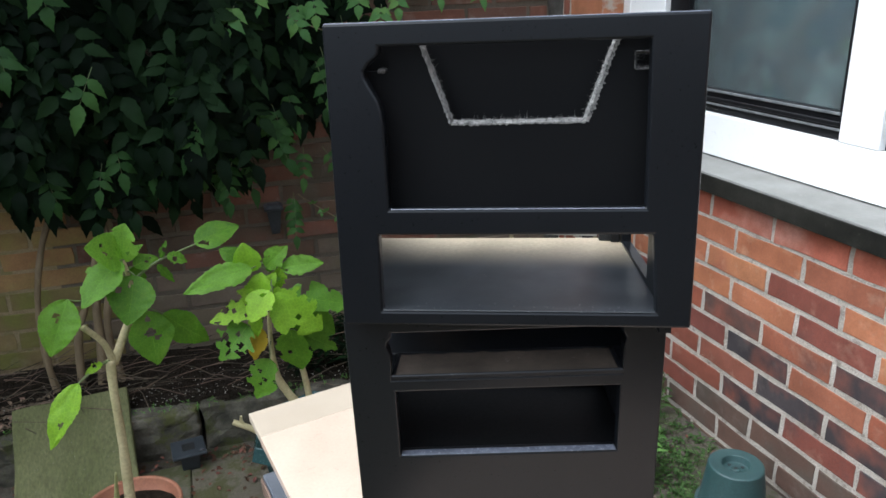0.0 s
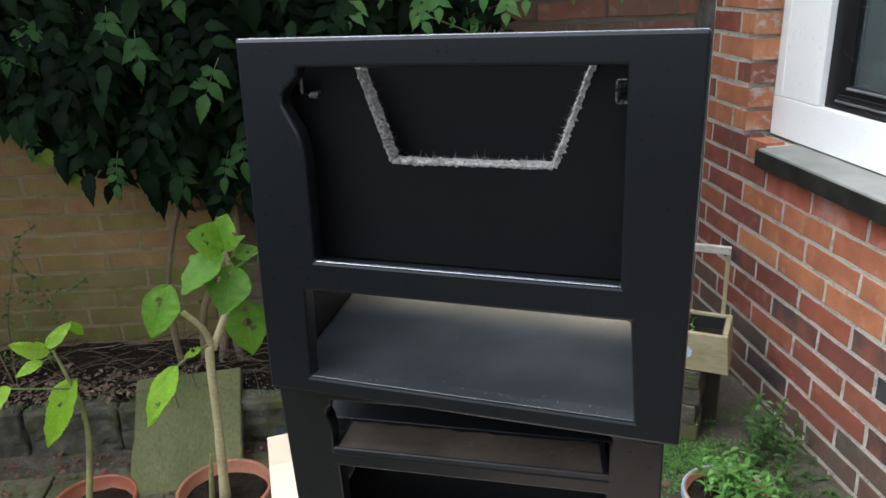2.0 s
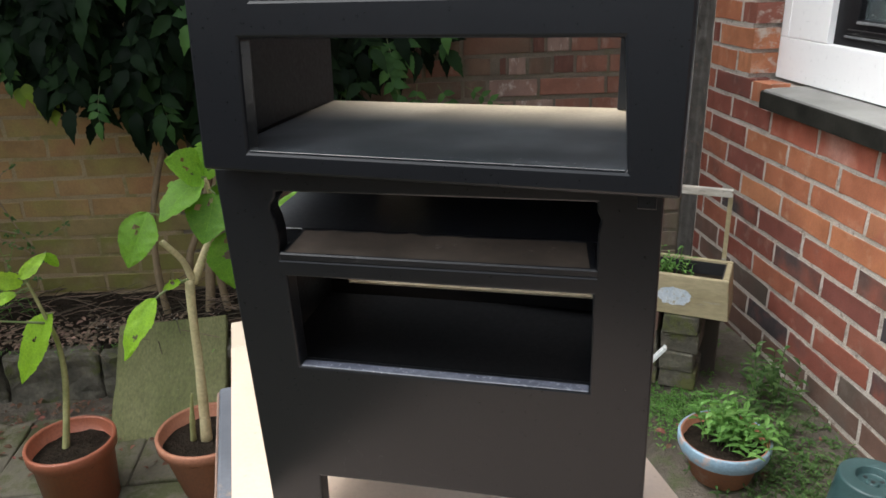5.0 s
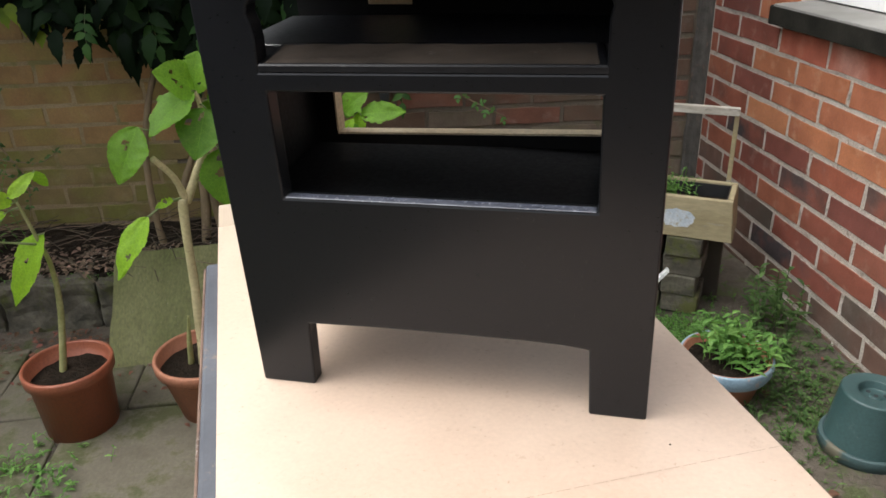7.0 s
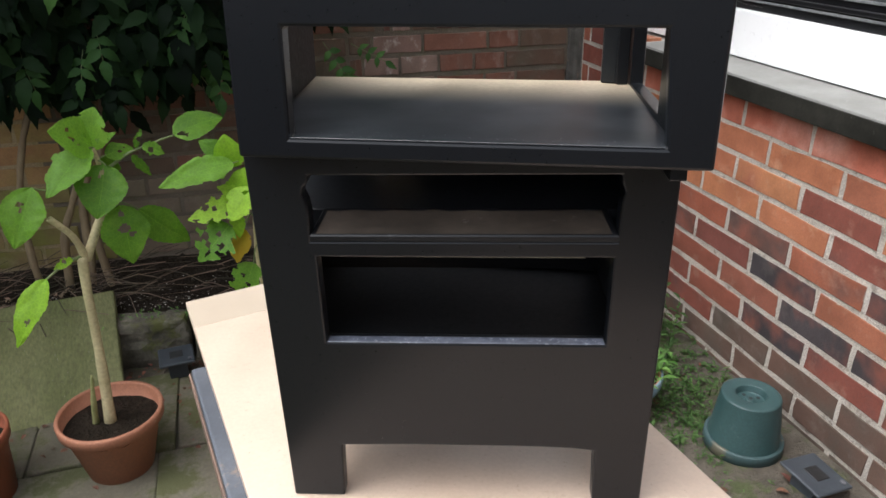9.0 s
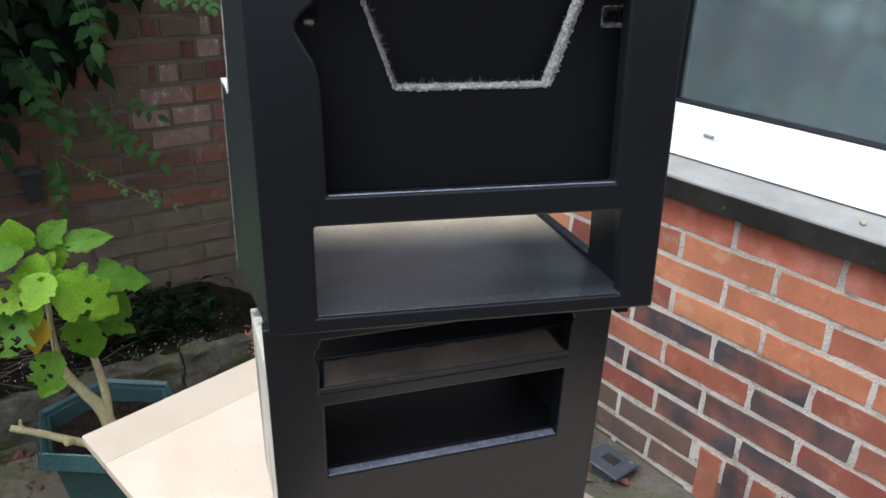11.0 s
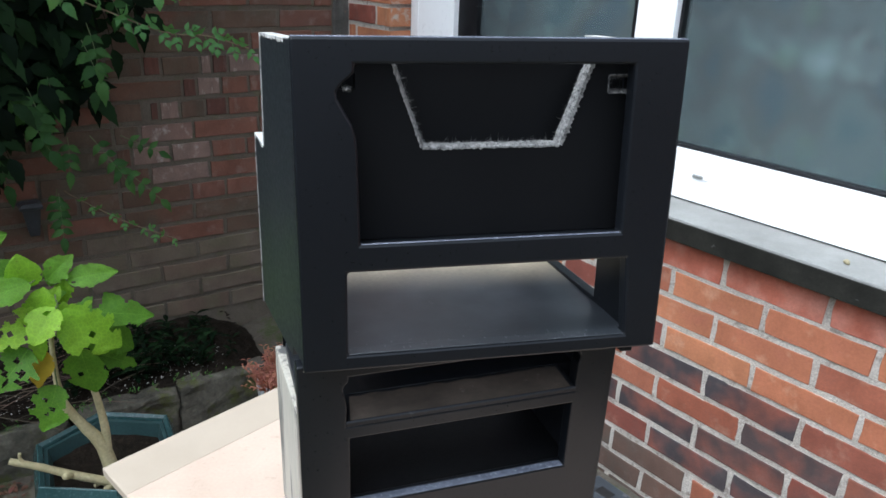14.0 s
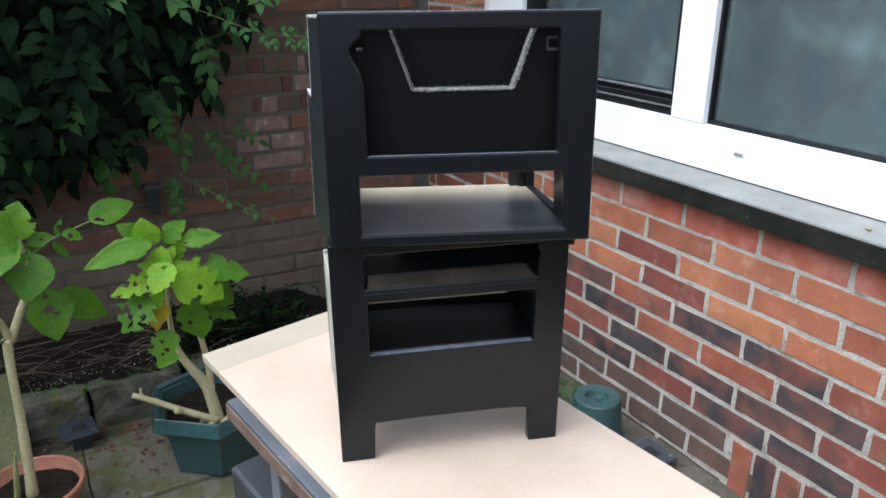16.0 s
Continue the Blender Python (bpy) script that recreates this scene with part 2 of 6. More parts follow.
# Black ledges painted blue-grey to stand for sky reflected at a low angle.
LEDGE_SHEEN = surf("ledge_sheen_in_blue_grey", (0.078, 0.086, 0.112), (0.155, 0.167, 0.205), (0.18, 0.30), 40, 260, 0.05, 0.0003, (0.30, 0.31, 0.34), 90, 0.66, spec=0.8)
CHIPPED = surf("chipped_pale_edge", (0.38, 0.365, 0.335), (0.56, 0.545, 0.51), (0.7, 0.9), 60, 300, 0.6, 0.001, (0.03, 0.035, 0.04), 90, 0.54)
BOARD = surf("fibreboard_sheet", (0.482, 0.366, 0.278), (0.552, 0.430, 0.334), (0.27, 0.40), 14, 300, 0.06, 0.0002, (0.43, 0.318, 0.235), 60, 0.61, grain=0.07, spec=0.9)
BOARD_STRIP = surf("dull_fibreboard", (0.36, 0.295, 0.22), (0.41, 0.34, 0.26), (0.5, 0.7), 9, 700, 0.10, 0.0002, grain=0.06)
BENCH_PAINT = surf("chipped_blue_grey_paint", (0.046, 0.052, 0.064), (0.086, 0.094, 0.110), (0.45, 0.7), 12, 200, 0.3, 0.001, (0.20, 0.145, 0.110), 30, 0.60)
BENCH_EDGE = surf("worn_brown_wood_edge", (0.085, 0.052, 0.038), (0.185, 0.116, 0.082), (0.6, 0.85), 25, 180, 0.5, 0.002, (0.33, 0.29, 0.27), 40, 0.58)
STEEL = surf("dull_dark_steel", (0.030, 0.033, 0.038), (0.062, 0.067, 0.076), (0.35, 0.6), 16, 200, 0.2, 0.0006, (0.24, 0.25, 0.26), 40, 0.64, metal=0.3)
PLASTIC_GREY = surf("dusty_grey_plastic", (0.10, 0.10, 0.11), (0.16, 0.16, 0.17), (0.45, 0.65), 20, 200, 0.15, 0.0005, (0.35, 0.34, 0.33), 40, 0.66)
HOUSE_BRICK = brick_mat("red_house_brick", [(0.0, (0.275, 0.085, 0.050)), (0.25, (0.305, 0.112, 0.064)), (0.5, (0.220, 0.068, 0.047)), (0.8, (0.180, 0.062, 0.048)), (1.0, (0.262, 0.096, 0.060))], (0.075, 0.046, 0.042), 0.60, (0.43, 0.27, 0.19), 0.35, ((0.44, 0.39, 0.33), 0.013))
ORANGE_BRICK = brick_mat("orange_house_brick", [(0.0, (0.420, 0.165, 0.078)), (0.5, (0.365, 0.132, 0.070)), (1.0, (0.450, 0.190, 0.092))], (0.255, 0.090, 0.055), 0.57, (0.56, 0.34, 0.22), 0.45, ((0.44, 0.39, 0.33), 0.013))
SMOOTH_BRICK = brick_mat("smooth_red_brick", [(0.0, (0.40, 0.118, 0.074)), (1.0, (0.44, 0.138, 0.086))], (0.46, 0.25, 0.20), 0.53)
DARK_BRICK = brick_mat("burnt_dark_brick", [(0.0, (0.048, 0.041, 0.044)), (0.6, (0.066, 0.054, 0.056)), (1.0, (0.105, 0.060, 0.050))], (0.21, 0.070, 0.046), 0.50, (0.22, 0.18, 0.16), 0.2, ((0.44, 0.39, 0.33), 0.013))
GRIME_SHADE_BRICK = brick_mat("grime_and_shade_brick", [(0.0, (0.120, 0.074, 0.057)), (0.5, (0.150, 0.084, 0.062)), (1.0, (0.100, 0.070, 0.056))], (0.072, 0.062, 0.050), 0.50, (0.24, 0.20, 0.165), 0.3)
BACK_BRICK = brick_mat("weathered_garden_brick", [(0.0, (0.285, 0.176, 0.074)), (0.4, (0.315, 0.195, 0.085)), (0.7, (0.300, 0.165, 0.072)), (1.0, (0.262, 0.180, 0.076))], (0.215, 0.178, 0.056), 0.49, (0.34, 0.26, 0.14), 0.3)
FLAKED_BRICK = brick_mat("grimy_dark_garden_brick", [(0.0, (0.128, 0.082, 0.056)), (0.4, (0.150, 0.094, 0.064)), (0.7, (0.155, 0.074, 0.049)), (1.0, (0.116, 0.082, 0.058))], (0.090, 0.076, 0.054), 0.50, (0.27, 0.22, 0.185), 0.35)
LIMED_BRICK = brick_mat("lime_smeared_garden_brick", [(0.0, (0.230, 0.150, 0.118)), (0.5, (0.270, 0.185, 0.150)), (1.0, (0.215, 0.125, 0.098))], (0.150, 0.105, 0.085), 0.56, (0.56, 0.50, 0.45), 0.80)
HEADER_BRICK = brick_mat("dark_red_garden_header", [(0.0, (0.112, 0.050, 0.037)), (1.0, (0.142, 0.060, 0.043))], (0.080, 0.050, 0.040), 0.52, (0.28, 0.22, 0.185), 0.3)
RUST_BRICK = brick_mat("rusty_red_garden_brick", [(0.0, (0.190, 0.086, 0.058)), (0.6, (0.220, 0.098, 0.066)), (1.0, (0.178, 0.088, 0.064))], (0.125, 0.082, 0.062), 0.54, (0.36, 0.29, 0.245), 0.4)
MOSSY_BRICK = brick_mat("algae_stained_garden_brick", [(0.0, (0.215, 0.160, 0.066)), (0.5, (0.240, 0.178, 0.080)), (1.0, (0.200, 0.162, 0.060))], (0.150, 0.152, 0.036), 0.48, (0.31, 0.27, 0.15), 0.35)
GREY_BRICK = brick_mat("soil_splashed_garden_brick", [(0.0, (0.176, 0.136, 0.100)), (0.5, (0.196, 0.152, 0.114)), (1.0, (0.184, 0.126, 0.092))], (0.135, 0.116, 0.074), 0.50, (0.27, 0.23, 0.18), 0.3)
MORTAR = surf("pale_lime_mortar", (0.41, 0.365, 0.31), (0.56, 0.51, 0.45), (0.85, 0.95), 16, 200, 1.0, 0.006, (0.25, 0.21, 0.175), 34, 0.56, grain=0.35)
MORTAR_OLD = surf("dirty_old_mortar", (0.116, 0.096, 0.072), (0.168, 0.138, 0.104), (0.85, 0.95), 9, 200, 0.7, 0.004, (0.125, 0.112, 0.066), 12, 0.54)
MORTAR_SAND = surf("sandy_old_mortar", (0.245, 0.185, 0.100), (0.310, 0.240, 0.138), (0.85, 0.95), 14, 200, 0.8, 0.004, (0.185, 0.170, 0.060), 10, 0.52, grain=0.3)
MORTAR_GREY = surf("grey_cement_joint", (0.050, 0.045, 0.039), (0.105, 0.096, 0.084), (0.85, 0.95), 22, 220, 0.6, 0.003, (0.16, 0.11, 0.085), 18, 0.58)
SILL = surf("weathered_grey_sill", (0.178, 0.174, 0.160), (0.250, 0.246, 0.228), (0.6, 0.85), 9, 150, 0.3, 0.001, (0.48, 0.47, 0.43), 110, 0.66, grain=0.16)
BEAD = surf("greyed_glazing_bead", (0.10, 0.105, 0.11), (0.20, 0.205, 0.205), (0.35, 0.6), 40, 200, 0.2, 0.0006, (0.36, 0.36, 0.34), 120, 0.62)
# Near-black with pale specks, much darker than the sill's top.
SILL_FRONT = surf("dark_sill_front", (0.011, 0.0105, 0.0085), (0.026, 0.0245, 0.020), (0.8, 0.95), 14, 150, 0.5, 0.002, (0.12, 0.12, 0.11), 45, 0.68, spec=0.12)
UPVC = surf("white_window_frame", (0.87, 0.86, 0.85), (0.89, 0.88, 0.87), (0.25, 0.4), 4, 60, 0.0, 0.0005, (0.76, 0.75, 0.72), 30, 0.79, grain=0.01)
GASKET = surf("black_window_gasket", (0.005, 0.005, 0.006), (0.010, 0.010, 0.011), (0.35, 0.5), 20, 150, 0.1, 0.0005, (0.13, 0.13, 0.125), 110, 0.72, spec=0.25)
SOIL = surf("dark_damp_soil", (0.016, 0.0118, 0.0085), (0.034, 0.026, 0.0185), (0.9, 1.0), 30, 120, 1.0, 0.012, (0.085, 0.066, 0.046), 120, 0.62, spec=0.1, grain=0.4)
GROUND = surf("trodden_earth_with_moss", (0.060, 0.049, 0.036), (0.125, 0.105, 0.080), (0.85, 0.98), 7, 70, 1.0, 0.012, (0.062, 0.080, 0.024), 9, 0.53)
PAVING = surf("mossy_concrete_slab", (0.095, 0.084, 0.058), (0.172, 0.152, 0.112), (0.75, 0.95), 6, 110, 0.6, 0.003, (0.062, 0.070, 0.020), 6, 0.48, var=0.18)
KERB = surf("mossy_kerb_stone", (0.045, 0.041, 0.030), (0.150, 0.137, 0.104), (0.8, 0.95), 16, 90, 0.9, 0.006, (0.080, 0.090, 0.020), 9, 0.52, var=0.2, grain=0.4)
SLAB = surf("algae_green_slab", (0.072, 0.088, 0.024), (0.158, 0.160, 0.070), (0.8, 0.95), 6, 140, 0.8, 0.003, (0.36, 0.35, 0.30), 170, 0.64, stretch=(1, 1, 0.5), grain=0.4)
TERRA = surf("terracotta_plastic_pot", (0.262, 0.082, 0.044), (0.308, 0.100, 0.055), (0.35, 0.5), 6, 150, 0.06, 0.0005, (0.22, 0.092, 0.062), 14, 0.62)
TERRA_CLAY = surf("worn_terracotta_pot", (0.31, 0.125, 0.070), (0.37, 0.160, 0.094), (0.6, 0.8), 7, 150, 0.2, 0.001, (0.40, 0.25, 0.18), 12, 0.6)
TUB_GREEN = surf("dark_green_plastic", (0.026, 0.060, 0.060), (0.040, 0.080, 0.080), (0.38, 0.55), 6, 160, 0.06, 0.0005, (0.11, 0.13, 0.125), 24, 0.64)
TUB_DIRTY = surf("earth_splashed_green_plastic", (0.034, 0.066, 0.068), (0.050, 0.086, 0.086), (0.45, 0.7), 6, 160, 0.10, 0.0008, (0.135, 0.118, 0.080), 16, 0.50)
# Rim green lifted above the tub's to paint in some reflected sky.
TUB_RIM = surf("green_plastic_rim", (0.028, 0.070, 0.070), (0.042, 0.090, 0.090), (0.18, 0.30), 8, 160, 0.05, 0.0005, (0.12, 0.17, 0.165), 30, 0.64)
BLUE_GLAZE = surf("pale_blue_painted_clay", (0.16, 0.255, 0.33), (0.24, 0.34, 0.41), (0.3, 0.5), 9, 150, 0.1, 0.0006, (0.42, 0.30, 0.24), 26, 0.56)
WHITE_GLAZE = surf("white_glazed_pot", (0.66, 0.70, 0.70), (0.76, 0.79, 0.78), (0.2, 0.4), 9, 120, 0.05, 0.0005)
LAMP_CAP = surf("black_solar_cap", (0.030, 0.036, 0.044), (0.052, 0.060, 0.070), (0.3, 0.5), 10, 200, 0.06, 0.0005, (0.14, 0.15, 0.16), 50, 0.68)
PAINT_PATCH = surf("pale_blue_old_paint", (0.34, 0.40, 0.46), (0.52, 0.57, 0.60), (0.5, 0.7), 30, 200, 0.2, 0.0006, (0.30, 0.27, 0.19), 60, 0.55)
RAIL_WOOD = surf("peeling_white_rail", (0.28, 0.255, 0.21), (0.50, 0.48, 0.43), (0.7, 0.9), 26, 120, 0.5, 0.002, (0.12, 0.105, 0.085), 60, 0.56, stretch=(0.25, 1, 1))
DARK_WOOD = surf("shade_dark_wood", (0.030, 0.023, 0.017), (0.062, 0.049, 0.036), (0.7, 0.9), 14, 120, 0.6, 0.002, (0.10, 0.088, 0.062), 24, 0.60, stretch=(1, 1, 0.3))
OLD_WOOD = surf("grey_weathered_wood", (0.235, 0.198, 0.110), (0.345, 0.295, 0.180), (0.7, 0.9), 10, 90, 0.6, 0.002, (0.30, 0.30, 0.27), 9, 0.62, stretch=(0.3, 1, 1))
LINER = surf("black_plastic_liner", (0.012, 0.012, 0.013), (0.022, 0.022, 0.022), (0.4, 0.6), 10, 120, 0.2, 0.002)
BARK = surf("smooth_pale_stem", (0.42, 0.365, 0.20), (0.56, 0.49, 0.285), (0.6, 0.8), 18, 140, 0.3, 0.001, (0.27, 0.225, 0.12), 40, 0.60)
STEM_OLIVE = surf("olive_young_stem", (0.17, 0.19, 0.062), (0.33, 0.32, 0.145), (0.5, 0.75), 24, 140, 0.3, 0.001, (0.40, 0.36, 0.22), 60, 0.62)
STEM_GREEN = surf("green_young_stem", (0.10, 0.14, 0.045), (0.17, 0.21, 0.08), (0.5, 0.7), 20, 140, 0.2, 0.001)
VINE_WOOD = surf("brown_vine_wood", (0.130, 0.094, 0.054), (0.245, 0.185, 0.108), (0.8, 0.95), 14, 90, 0.7, 0.003, (0.32, 0.25, 0.165), 25, 0.60, stretch=(1, 1, 0.3))
TWIG = surf("dry_twigs", (0.046, 0.034, 0.022), (0.140, 0.104, 0.068), (0.8, 0.95), 10, 60, 0.2, 0.001, island=0.6)
MOULD = surf("brown_leaf_mould", (0.115, 0.078, 0.052), (0.25, 0.178, 0.122), (0.8, 0.95), 20, 90, 0.3, 0.001, island=0.5)
GRIT = surf("pale_grit", (0.30, 0.28, 0.24), (0.48, 0.46, 0.41), (0.7, 0.9), 30, 200, 0.2, 0.001, island=0.3)
DEAD = surf("fallen_dead_leaves", (0.10, 0.036, 0.022), (0.16, 0.078, 0.042), (0.7, 0.9), 10, 60, 0.2, 0.001, island=0.5)
LEAF = leaf_mat("broad_green_leaf", (0.090, 0.210, 0.018), (0.118, 0.262, 0.023), (0.156, 0.318, 0.032), 0.40, 0.5, False, blemish=1.0)
LEAF_VEIN = leaf_mat("pale_leaf_vein", (0.125, 0.275, 0.026), (0.155, 0.318, 0.032), (0.175, 0.345, 0.038), 0.40, 0.5, False, blemish=0.5)
LEAF_LIME = leaf_mat("lime_green_leaf", (0.16, 0.26, 0.030), (0.22, 0.32, 0.035), (0.28, 0.36, 0.04), 0.35, 0.5, False)
LEAF_LIGHT = leaf_mat("yellow_green_leaf", (0.225, 0.43, 0.028), (0.262, 0.465, 0.034), (0.30, 0.495, 0.045), 0.44, 0.5, False, blemish=1.0)
LEAF_YELLOW = leaf_mat("yellowed_leaf", (0.48, 0.33, 0.03), (0.52, 0.36, 0.04), (0.55, 0.40, 0.05), 0.4, 0.5, False)
# Creeper green taken down almost to black: the foliage's shade is in its colour.
IVY = leaf_mat("shade_darkened_leaf", (0.0028, 0.0076, 0.0030), (0.0058, 0.0154, 0.0056), (0.0185, 0.0420, 0.0142), 0.12, 0.55, True, 0.08)
FROND = leaf_mat("climber_leaflet", (0.036, 0.092, 0.026), (0.052, 0.124, 0.034), (0.085, 0.184, 0.048), 0.30, 0.5, False, 0.15)
FROND_FRESH = leaf_mat("fresh_climber_leaflet", (0.11, 0.26, 0.080), (0.14, 0.31, 0.090), (0.20, 0.37, 0.095), 0.35, 0.5, False)
WEED_DULL = leaf_mat("dull_ground_weed", (0.042, 0.088, 0.026), (0.066, 0.125, 0.036), (0.10, 0.175, 0.055), 0.3, 0.6)
WEED = leaf_mat("small_weed_leaf", (0.075, 0.17, 0.04), (0.11, 0.24, 0.055), (0.17, 0.32, 0.085), 0.3, 0.5)
RED_FOLIAGE = leaf_mat("russet_foliage", (0.34, 0.125, 0.095), (0.45, 0.185, 0.140), (0.50, 0.26, 0.17), 0.3, 0.6)


def glass_mat():
    m, nt, b = start_mat("frosted_glass")
    v = coords(nt)
    b.inputs["Base Color"].default_value = (0.34, 0.40, 0.41, 1)
    b.inputs["Transmission Weight"].default_value = 0.90
    b.inputs["IOR"].default_value = 1.45
    b.inputs["Roughness"].default_value = 0.13
    bump(nt, b, noise_tex(nt, v, 90, 3), 0.15, 0.001)
    return m


def room_mat():
    """A backdrop for the dim room behind the frosted panes: tall soft bands of grey, brown and teal, with a little
    green, and pane reflections painted in pale.
    """
    m, nt, b = start_mat("painted_room_backdrop")
    v = coords(nt, False, (1, 1, 0.45))
    n1, n2, n3 = noise_tex(nt, v, 4.2, 2, 0.45), noise_tex(nt, v, 7.5, 1), noise_tex(nt, v, 5.6, 2)
    col = ramp(nt, n1, [(0.34, (0.080, 0.150, 0.165)), (0.46, (0.175, 0.205, 0.195)), (0.54, (0.120, 0.108, 0.098)), (0.66, (0.050, 0.088, 0.120))], "EASE")
    col = mixc(nt, maprange(nt, n2, 0.60, 0.74, 0, 0.55), col, (0.20, 0.34, 0.15))
    # Pale patches: glow and whitish reflections of the panes, put in as colour.
    col = mixc(nt, maprange(nt, n3, 0.54, 0.68, 0, 0.65), col, (0.62, 0.68, 0.64))
    nt.links.new(col, b.inputs["Base Color"])
    b.inputs["Roughness"].default_value = 0.8
    return m


GLASS, ROOM = glass_mat(), room_mat()


# ---- building helpers ----
def part(name, bm, material, parent, label="", smooth=False):
    """Links a bmesh as one mesh under a thing or a part, and frees it."""
    me = bpy.data.meshes.new(name)
    bm.normal_update()
    bm.to_mesh(me)
    bm.free()
    for m in material if isinstance(material, (list, tuple)) else [material]:
        me.materials.append(m)
    if smooth:
        for p in me.polygons:
            p.use_smooth = True
    ob = new(name, me)
    ob.parent = parent
    if label:
        tagged(ob, label)
    return ob


def thing(name, label, category, m=None, group="", kind=""):
    ob = new(name)
    ob.empty_display_size = 0.05
    if m is not None:
        ob.matrix_world = m
    return tagged(ob, label, category, group, kind)


def mesh_thing(name, bm, material, label, category, m=None, group="", kind="", smooth=False):
    ob = part(name, bm, material, None, smooth=smooth)
    if m is not None:
        ob.matrix_world = m
    return tagged(ob, label, category, group, kind)


def box(x0, x1, y0, y1, z0, z1, bevel=0.0, seg=1, bm=None):
    bm = bm or bmesh.new()
    vs = [bm.verts.new((x, y, z)) for x in (x0, x1) for y in (y0, y1) for z in (z0, z1)]
    fs = [(0, 1, 3, 2), (4, 6, 7, 5), (0, 4, 5, 1), (2, 3, 7, 6), (0, 2, 6, 4), (1, 5, 7, 3)]
    faces = [bm.faces.new([vs[i] for i in f]) for f in fs]
    if bevel:
        edges = {e for f in faces for e in f.edges}
        bmesh.ops.bevel(bm, geom=list(edges), offset=bevel, segments=seg, affect="EDGES", profile=0.5)
    return bm


def plate(loops, depth, axis="y", at=0.0, bevel=0.0):
    """A plate cut from an outline and its holes (2D loops), extruded along y (x, z outline), x (y, z outline) or z (x, y outline)."""
    bm = bmesh.new()
    edges = []
    for loop in loops:
        if axis == "y":
            vs = [bm.verts.new((p, at, q)) for p, q in loop]
        elif axis == "x":
            vs = [bm.verts.new((at, p, q)) for p, q in loop]
        else:
            vs = [bm.verts.new((p, q, at)) for p, q in loop]
        edges += [bm.edges.new((vs[i], vs[(i + 1) % len(vs)])) for i in range(len(vs))]
    bmesh.ops.triangle_fill(bm, use_beauty=True, use_dissolve=True, edges=edges)
    way = {"y": (0, depth, 0), "x": (depth, 0, 0), "z": (0, 0, depth)}[axis]
    ext = bmesh.ops.extrude_face_region(bm, geom=list(bm.faces))
    bmesh.ops.translate(bm, vec=way, verts=[v for v in ext["geom"] if isinstance(v, bmesh.types.BMVert)])
    bmesh.ops.recalc_face_normals(bm, faces=bm.faces)
    if bevel:
        sharp = [e for e in bm.edges if len(e.link_faces) == 2 and e.calc_face_angle() > 0.6]
        bmesh.ops.bevel(bm, geom=sharp, offset=bevel, segments=2, affect="EDGES", profile=0.5)
    return bm


def rect(x0, x1, z0, z1):
    return [(x0, z0), (x1, z0), (x1, z1), (x0, z1)]


def lathe(profile, seg=40, bm=None, sides=None, turn=0.0, caps=(True, True)):
    """A ring surface from (radius, height) pairs."""
    bm = bm or bmesh.new()
    seg = sides or seg
    rings = []
    for r, z in profile:
        rings.append([bm.verts.new((r * math.cos(2 * math.pi * i / seg + turn), r * math.sin(2 * math.pi * i / seg + turn), z)) for i in range(seg)])
    for a, b in zip(rings, rings[1:]):
        for i in range(seg):
            bm.faces.new((a[i], a[(i + 1) % seg], b[(i + 1) % seg], b[i]))
    if caps[0]:
        bm.faces.new(list(reversed(rings[0])))
    if caps[1]:
        bm.faces.new(rings[-1])
    return bm


def tube(points, radii, seg=10, bm=None, knots=0.0):
    """A tapered limb through points."""
    bm = bm or bmesh.new()
    pts = [Vector(p) for p in points]
    fine, rad = [], []
    for i in range(len(pts) - 1):
        p0, p1, p2, p3 = pts[max(i - 1, 0)], pts[i], pts[i + 1], pts[min(i + 2, len(pts) - 1)]
        for k in range(5):
            t = k / 5
            fine.append(0.5 * ((2 * p1) + (p2 - p0) * t + (2 * p0 - 5 * p1 + 4 * p2 - p3) * t * t + (3 * p1 - p0 - 3 * p2 + p3) * t ** 3))
            rad.append(radii[i] + (radii[i + 1] - radii[i]) * t)
    fine.append(pts[-1])
    rad.append(radii[-1])
    rings, side = [], None
    for i, p in enumerate(fine):
        d = (fine[min(i + 1, len(fine) - 1)] - fine[max(i - 1, 0)]).normalized()
        side = (side - d * side.dot(d)).normalized() if side else d.orthogonal().normalized()
        up = d.cross(side)
        r = rad[i] * (1 + knots * noise.noise(p * 60))
        rings.append([bm.verts.new(p + (side * math.cos(2 * math.pi * k / seg) + up * math.sin(2 * math.pi * k / seg)) * r) for k in range(seg)])
    for a, b in zip(rings, rings[1:]):
        for k in range(seg):
            bm.faces.new((a[k], a[(k + 1) % seg], b[(k + 1) % seg], b[k]))
    bm.faces.new(list(reversed(rings[0])))
    bm.faces.new(rings[-1])
    return bm


